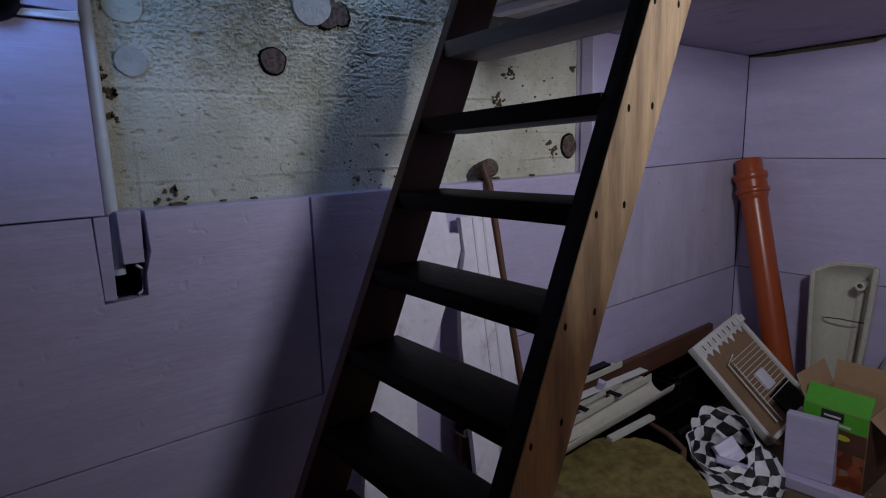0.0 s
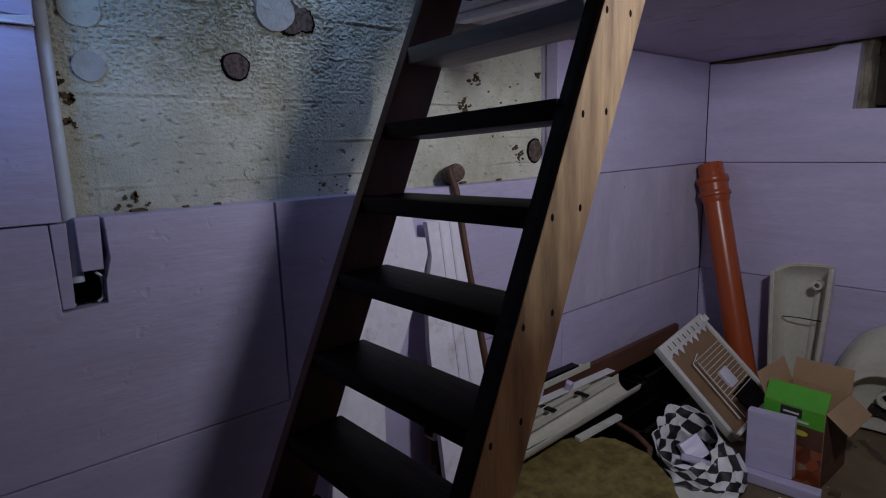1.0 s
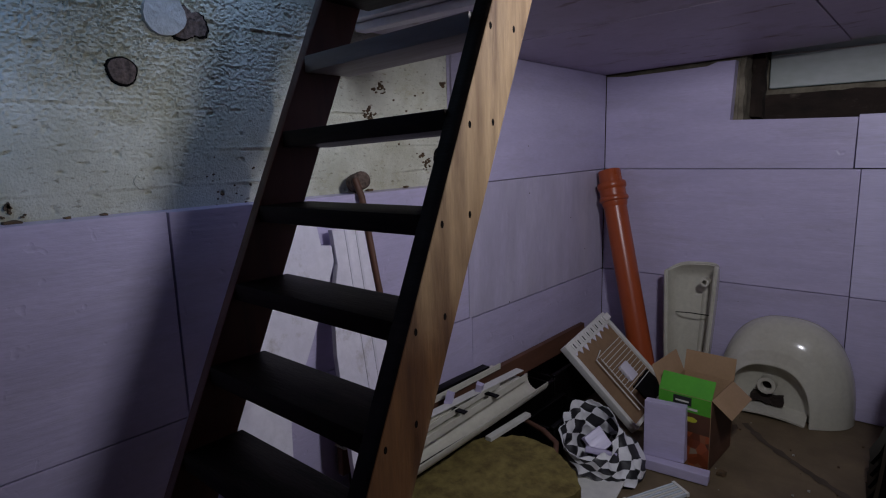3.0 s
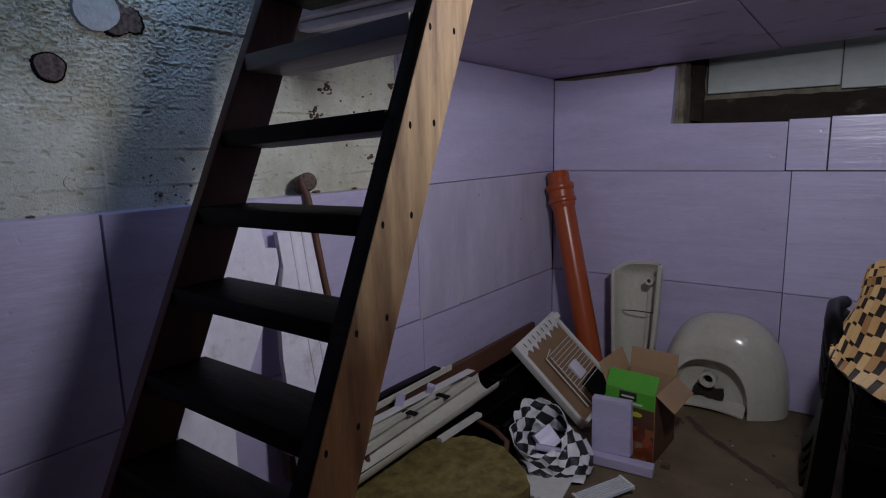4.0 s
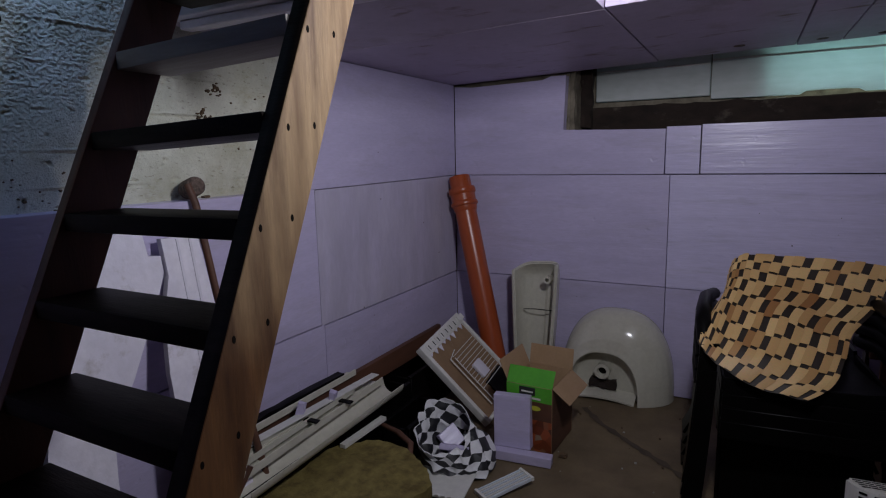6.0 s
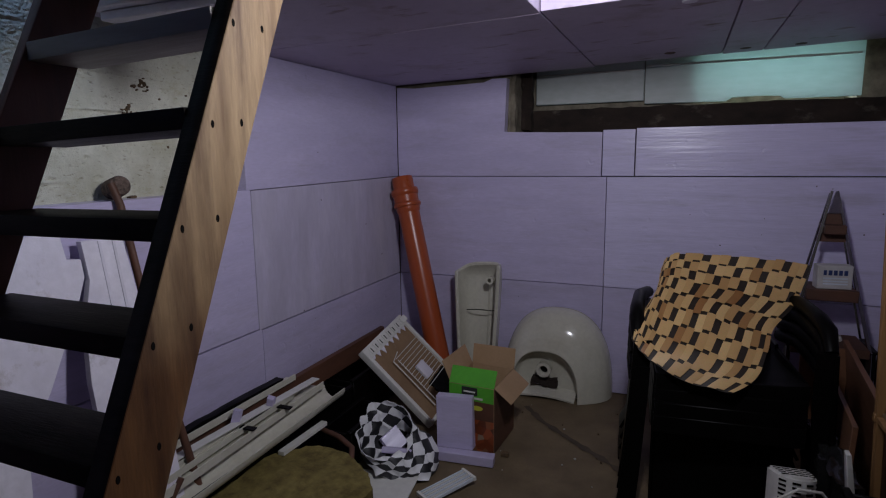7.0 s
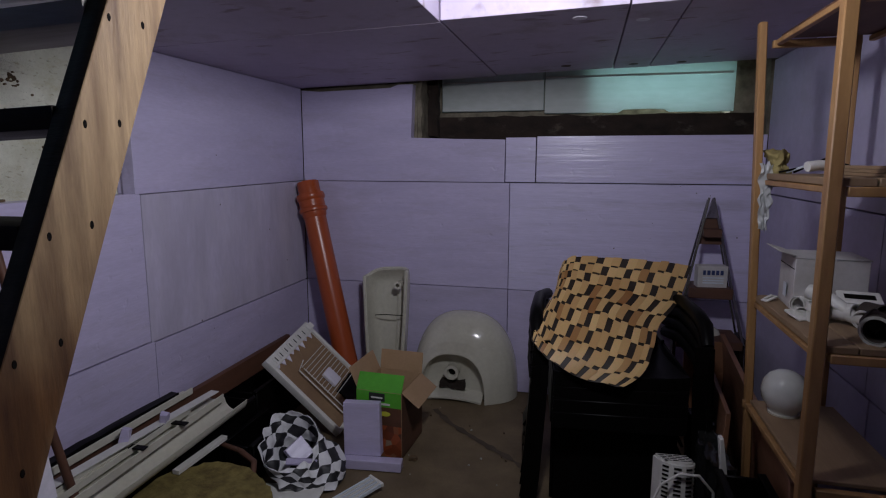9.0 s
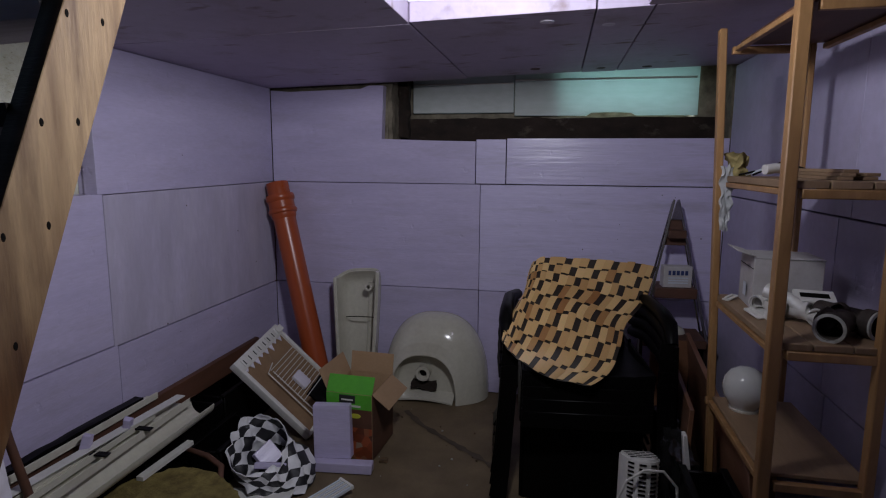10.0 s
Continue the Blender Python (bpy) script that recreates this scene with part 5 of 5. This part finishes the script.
solid("glass_dish", lathe([(0, 0.05), (0.03, 0.047), (0.055, 0.03), (0.065, 0.006), (0.066, 0.0), (0.06, 0.0)], 24, pose(2.255, -0.15, 0.456)), CERAMIC, "upturned pale dish on the black bin", "dish")

# step ladder
CHROME = material("bright_metal", (0.8, 0.8, 0.8), (0.7, 0.7, 0.7), 0.2, metal=1.0, bump=0.03)
ladder = thing("step_ladder", "old aluminium step ladder with brown steps against the wall", "ladder", pose(2.25, -0.12, 0.0))
for s in (-1, 1):
    part("rail", tube([(2.24 + s * 0.155, -0.26, 0.45), (2.236 + s * 0.010, -0.14, 1.142)], [0.009, 0.007], 4), METAL, ladder, world_space=True)
    part("rear_rail", tube([(2.26 + s * 0.155, -0.03, 0.45), (2.240 + s * 0.012, -0.10, 1.130)], [0.006, 0.005], 4), METAL, ladder, world_space=True)
    part("foot_rail", tube([(2.24 + s * 0.155, -0.26, 0.45), (2.24 + s * 0.16, -0.275, 0.0)], 0.013, 4), METAL, ladder, world_space=True)
for z, dz in ((0.995, 0.04), (0.715, 0.05), (0.47, 0.04)):
    w = 0.012 + (1.135 - z) / 0.685 * 0.14
    part("step", box((2.24 - w, -0.30 + (z - 0.45) * 0.17, z - dz), (2.24 + w, -0.07, z), 0.003), BROWNBOARD, ladder, "brown wooden step", world_space=True)
part("top_plate", prism([(2.180, 0.915), (2.300, 0.915), (2.272, 1.045), (2.208, 1.045)], 0.136, 0.147, Matrix(((1, 0, 0, 0), (0, 0, -1, 0), (0, 1, 0, 0), (0, 0, 0, 1)))), BROWNBOARD, ladder, "brown wooden brace", world_space=True)
own = prism([(2.214, 1.045), (2.266, 1.045), (2.246, 1.140), (2.236, 1.140)], 0.150, 0.162, Matrix(((1, 0, 0, 0), (0, 0, -1, 0), (0, 1, 0, 0), (0, 0, 0, 1))))
part("cap", own, CHROME, ladder, "bright metal top plate", world_space=True)
sp = thing("small_carton", "small pale carton with blue lettering on the ladder", "carton", pose(2.245, -0.20, 0.716, 0, 0, 6))
part("body", box((-0.068, -0.03, 0), (0.068, 0.03, 0.105), 0.002), CARTON, sp)
BLUE = material("blue_print", (0.03, 0.05, 0.16), (0.02, 0.04, 0.13), 0.5, bump=0)
for x, w in ((-0.045, 0.012), (-0.026, 0.014), (-0.006, 0.014), (0.014, 0.014), (0.034, 0.014)):
    part("bar", box((x, -0.0318, 0.062), (x + w, -0.0302, 0.084)), BLUE, sp, "dark blue lettering block")
for z in (0.045, 0.032, 0.020):
    part("bar", box((-0.045, -0.0318, z), (0.050, -0.0302, z + 0.006)), CONDUIT, sp, "grey line of lettering")

# ---------------------------------------------------------------- rack
rack = thing("wooden_rack", "open pine shelving rack with slatted shelves", "shelf", pose(2.30, -1.45, 0.0))
XA, XB, YA, YB = 2.185, 2.415, -1.72, -1.20
for x, y, zt, hw in ((XA, YA, 1.775, 0.015), (XA - 0.026, YB, 1.725, 0.011), (XB, YA, 1.775, 0.012), (XB - 0.012, YB, 1.74, 0.008)):
    b = box((x - hw, y - 0.015, 0), (x + hw, y + 0.015, zt), 0.003)
    lean0, lean1 = (0.045, -0.026) if (x, y) == (XA - 0.026, YB) else (-0.008, -0.018)
    for v in b.verts:
        v.co.x += lean0 + (lean1 - lean0) * v.co.z / zt
    part("post", b, RACKWOOD, rack, world_space=True)
for z, slats in ((1.672, 0), (1.262, 1), (0.880, 1), (0.545, 0)):
    for y in (YA, YB):
        part("cross_bar", box((XA - 0.020 if y == YB else XA + 0.014, y - 0.010, z - 0.022), (XB - 0.019, y + 0.010, z), 0.002), RACKWOOD, rack, world_space=True)
    for x in (XA - 0.008, XB):
        part("side_bar", box((x - 0.009, YA + 0.019, z - 0.016), (x + 0.009, YB - 0.019, z - 0.001), 0.002), RACKWOOD, rack, world_space=True)
    if slats:
        for k in range(3):
            x0 = XA - 0.012 + k * 0.086
            part("slat", box((x0, YA - 0.004, z + 0.001), (x0 + 0.083, YB + 0.004, z + 0.019), 0.002, jitter=0.001), PLY, rack, world_space=True)
    else:
        part("shelf_board", box((XA - 0.004, YA + 0.02, z + 0.001), (XB + 0.004, YB - 0.02, z + 0.013), 0.002), PLY if z < 1 else BROWNBOARD, rack, world_space=True)
S1, S2, S3 = 1.281, 0.899, 0.559
# top of rack shelf one: tuft, film, laths, tube, wires
random.seed(14)
TUFTM = material("yellow_tuft", (0.40, 0.33, 0.14), (0.28, 0.22, 0.09), 0.95, scale=20, fine=90, bump=0.8, spec=0.1)
solid("wool_tuft", rough_block((2.180, -1.235, S1 - 0.02), (2.235, -1.170, S1 + 0.065), 8, 0.022, 22), TUFTM, "torn tuft of yellow mineral wool on the rack", "insulation", smooth=70)
FILM = material("cloudy_film", (0.55, 0.56, 0.55), (0.45, 0.46, 0.46), 0.35, scale=20, fine=60, bump=0.4)
own = sheet(8, 26, lambda u, v: (2.172 + (u - 0.5) * (0.045 - 0.02 * v) + 0.012 * noise.noise(Vector((v * 6, 1, u))), -1.226 - 0.012 * noise.noise(Vector((u * 5, v * 8, 0))), S1 + 0.03 - 0.20 * v - 0.02 * noise.noise(Vector((u * 9, 0, 3)))), 0.001)
solid("plastic_film", own, FILM, "torn strip of cloudy plastic film hanging from the rack", "film", smooth=60)
solid("white_tube", tube([(2.215, -1.42, S1 + 0.022), (2.245, -1.41, S1 + 0.026), (2.275, -1.395, S1 + 0.024)], 0.014, 12), WHITE, "short white plastic tube on the shelf", "tube")
for k in range(5):
    z = S1 + 0.001 + (k % 3) * 0.0085
    solid("wooden_lath", box((-0.016, -0.19, 0), (0.016, 0.19, 0.008), 0.001), PLY, "thin wooden lath stacked on the rack shelf", "lath", pose(2.31 + 0.037 * (k // 3) + 0.003 * k, -1.50 + 0.01 * k, z, 0, 0, 2 * k - 3),
          group="stacked laths")
for k in range(3):
    solid("cable", tube([(2.20 + 0.02 * k, -1.24, S1 + 0.004), (2.26 + 0.02 * k, -1.26 - 0.02 * k, S1 + 0.02 + 0.012 * k), (2.34, -1.28 - 0.03 * k, S1 + 0.026), (2.41, -1.30, S1 + 0.005)], 0.0035, 6), CONDUIT if k % 2 else BLACKP,
          "loose end of cable on the rack shelf", "cable")
# rack shelf two
wb = thing("white_carton", "plain white cardboard carton on the rack", "carton", pose(2.318, -1.33, S2, 0, 0, -4))
part("body", box((-0.095, -0.070, 0), (0.085, 0.09, 0.150), 0.002), CARTON, wb)
part("lid", box((-0.097, -0.072, 0.1505), (0.087, 0.092, 0.1535), 0.001), CARTON, wb)
part("flap", box((-0.050, -0.075, 0), (0.0, 0.075, 0.003), 0.001), CARTON, wb, "lifted lid flap", place=pose(-0.094, 0, 0.156, 0, 16, 0))
part("seam", box((-0.0962, -0.068, 0.118), (-0.0952, 0.088, 0.120)), DARK, wb)
part("label", box((-0.1018, -0.02, 0.03), (-0.1005, 0.01, 0.07)), CONDUIT, wb, "small grey label")
for k, (x, y, r, ln, yaw, pit) in enumerate(((2.225, -1.42, 0.022, 0.07, 30, 90), (2.27, -1.47, 0.020, 0.08, -50, 80), (2.245, -1.50, 0.024, 0.05, 0, 0), (2.33, -1.55, 0.021, 0.11, 70, 90), (2.375, -1.56, 0.019, 0.09, 100, 84))):
    f = thing("pipe_fitting", "white plastic pipe fitting on the rack shelf", "pipe fitting", pose(x, y, S2 + (r + 0.002 if pit else 0.001), 0, 0, 0), "white pipe fittings")
    part("sleeve", lathe([(r * 0.82, 0), (r, 0), (r, ln * 0.55), (r * 1.15, ln * 0.6), (r * 1.15, ln), (r * 0.95, ln), (r * 0.82, ln * 0.55)], 22, pose(0, 0, 0, 0, pit, yaw)), WHITE, f)
    if pit:
        part("collar", lathe([(r * 1.0, -0.004), (r * 1.12, -0.004), (r * 1.12, 0.010), (r * 1.0, 0.010)], 22, pose(0, 0, 0, 0, pit, yaw)), WHITE, f)
soap = thing("switch_cover", "white plastic cover frame with round opening", "cover", pose(2.225, -1.47, S2 + 0.006, 14, 0, 25))
part("plate", box((-0.04, -0.03, 0), (0.04, 0.03, 0.008), 0.003), WHITE, soap)
part("ring", lathe([(0.018, 0.008), (0.026, 0.008), (0.025, 0.014), (0.019, 0.014)], 24), WHITE, soap)
cov = thing("switch_cover", "white plastic cover frame with dark slot", "cover", pose(2.355, -1.46, S2 + 0.055, 20, 0, -10))
part("plate", box((-0.05, -0.03, 0), (0.05, 0.03, 0.010), 0.003), WHITE, cov)
part("slot", box((-0.035, -0.012, 0.0102), (0.035, 0.010, 0.0112)), DARK, cov, "dark slot")
CAST = material("rusty_cast_iron", (0.07, 0.055, 0.045), (0.04, 0.03, 0.025), 0.7, metal=0.4, scale=14, fine=70, bump=0.5, dirt=(0.2, 0.16, 0.12), amount=0.4, dirt_scale=12)
bend = thing("drain_bend", "white plastic drain bend lying across the rack shelf", "pipe fitting", pose(2.30, -1.52, S2 + 0.03), "white pipe fittings")
part("sleeve", tube([(-0.045, 0.055, 0.035), (-0.02, 0.03, 0.028), (0.0, 0.005, 0.012), (0.012, -0.010, -0.004), (0.035, -0.020, -0.010), (0.075, -0.030, -0.010)], 0.0165, 16), WHITE, bend)
part("collar", tube([(-0.062, 0.072, 0.040), (-0.044, 0.054, 0.035)], 0.0205, 18), WHITE, bend)
part("collar", tube([(0.070, -0.029, -0.010), (0.095, -0.035, -0.011)], 0.0195, 18), WHITE, bend)
part("seal", tube([(0.0690, -0.0288, -0.010), (0.0700, -0.029, -0.010)], 0.0200, 18), DARK, bend, "dark rubber seal")
small = thing("socket_clip", "small white plastic clip on the rack shelf", "clip", pose(2.195, -1.275, S2 + 0.004, 0, -12, 40))
part("plate", box((-0.025, -0.012, 0), (0.025, 0.012, 0.006), 0.002), WHITE, small)
part("tab", box((-0.022, -0.004, 0.006), (0.012, 0.004, 0.013), 0.002), WHITE, small)
for x, y, ln, yaw in ((2.385, -1.58, 0.15, -60), (2.330, -1.655, 0.10, -128)):
    f = thing("iron_fitting", "rusty dark pipe fitting with pale rim on the rack", "pipe fitting", pose(x, y, S2 + 0.034, 0, 0, 0))
    part("barrel", lathe([(0.020, -ln * 0.5), (0.030, -ln * 0.5), (0.030, ln * 0.3), (0.036, ln * 0.32), (0.036, ln * 0.5), (0.029, ln * 0.5), (0.027, -ln * 0.4)], 26, pose(0, 0, 0, 0, 90, yaw)), CAST, f)
    part("rim", lathe([(0.028, 0), (0.035, 0), (0.036, 0.006), (0.029, 0.007)], 26, pose(0, 0, 0, 0, 90, yaw) @ pose(0, 0, ln * 0.5)), PATCH, f, "pale worn rim")
    part("branch", lathe([(0.018, 0), (0.026, 0), (0.026, 0.040), (0.018, 0.045)], 20, pose(0, 0, 0, 60, 0, yaw)), CAST, f)
# globe on the lower shelf
GLASS = material("opal_glass", (0.66, 0.67, 0.62), (0.60, 0.61, 0.57), 0.10, scale=3, fine=20, bump=0.0, coat=0.5, dirt=(0.4, 0.38, 0.3), amount=0.3)
globe = thing("lamp_globe", "dusty opal glass lamp globe on the rack's lower shelf", "lamp shade", pose(2.250, -1.31, S3, 0, 0, 0))
part("glass", lathe([(0.040, 0.0), (0.040, 0.012), (0.048, 0.022), (0.062, 0.045), (0.066, 0.072), (0.060, 0.100), (0.045, 0.122), (0.022, 0.134), (0, 0.137)], 36), GLASS, globe, smooth=70)
part("rim", lathe([(0.038, 0), (0.043, 0), (0.043, 0.006), (0.038, 0.006)], 30), CERAMIC, globe)

# dark crack and stains in the floor
def crack(points, width, name="crack"):
    own = bmesh.new()
    pts = [Vector((x, y, 0.0)) for x, y in points]
    fine = []
    for a, b in zip(pts, pts[1:]):
        for k in range(10):
            p = a.lerp(b, k / 10)
            fine.append(p + Vector((0.012 * noise.noise(p * 9), 0.012 * noise.noise(p * 9 + Vector((5, 0, 0))), 0)))
    rows = []
    for k, p in enumerate(fine):
        d = (fine[min(k + 1, len(fine) - 1)] - fine[max(k - 1, 0)]).normalized()
        n = Vector((-d.y, d.x, 0)) * width * (0.5 + 0.5 * noise.noise(p * 25)) * 0.5
        z = 0.006 * noise.noise(p * 2.1) + 0.0025 * noise.noise(p * 11) - 0.004 + 0.0022
        rows.append([own.verts.new((*(p + n).xy, z)), own.verts.new((*(p - n).xy, z))])
    for a, b in zip(rows, rows[1:]):
        own.faces.new((a[0], a[1], b[1], b[0]))
    part(name, own, CRACK, floor, "dark damp crack line", smooth=0)


CRACK = material("damp_screed", (0.088, 0.064, 0.042), (0.060, 0.045, 0.029), 0.8, scale=9, fine=80, bump=0.4, vary=0.0)
crack([(0.90, -0.33), (1.03, -0.50), (1.18, -0.62), (1.30, -0.72), (1.44, -0.83)], 0.06)
random.seed(77)
for k in range(26):
    x, y = random.uniform(0.85, 1.45), random.uniform(-1.35, -0.25)
    r = random.uniform(0.002, 0.006)
    solid("rubble_crumb", rough_block((x, y, -0.001), (x + r * 1.6, y + r, r), 1, r * 0.4, 200), RUST if k % 3 else PATCH, "small crumb of rubble on the floor", "rubble", smooth=60, group="floor crumbs")
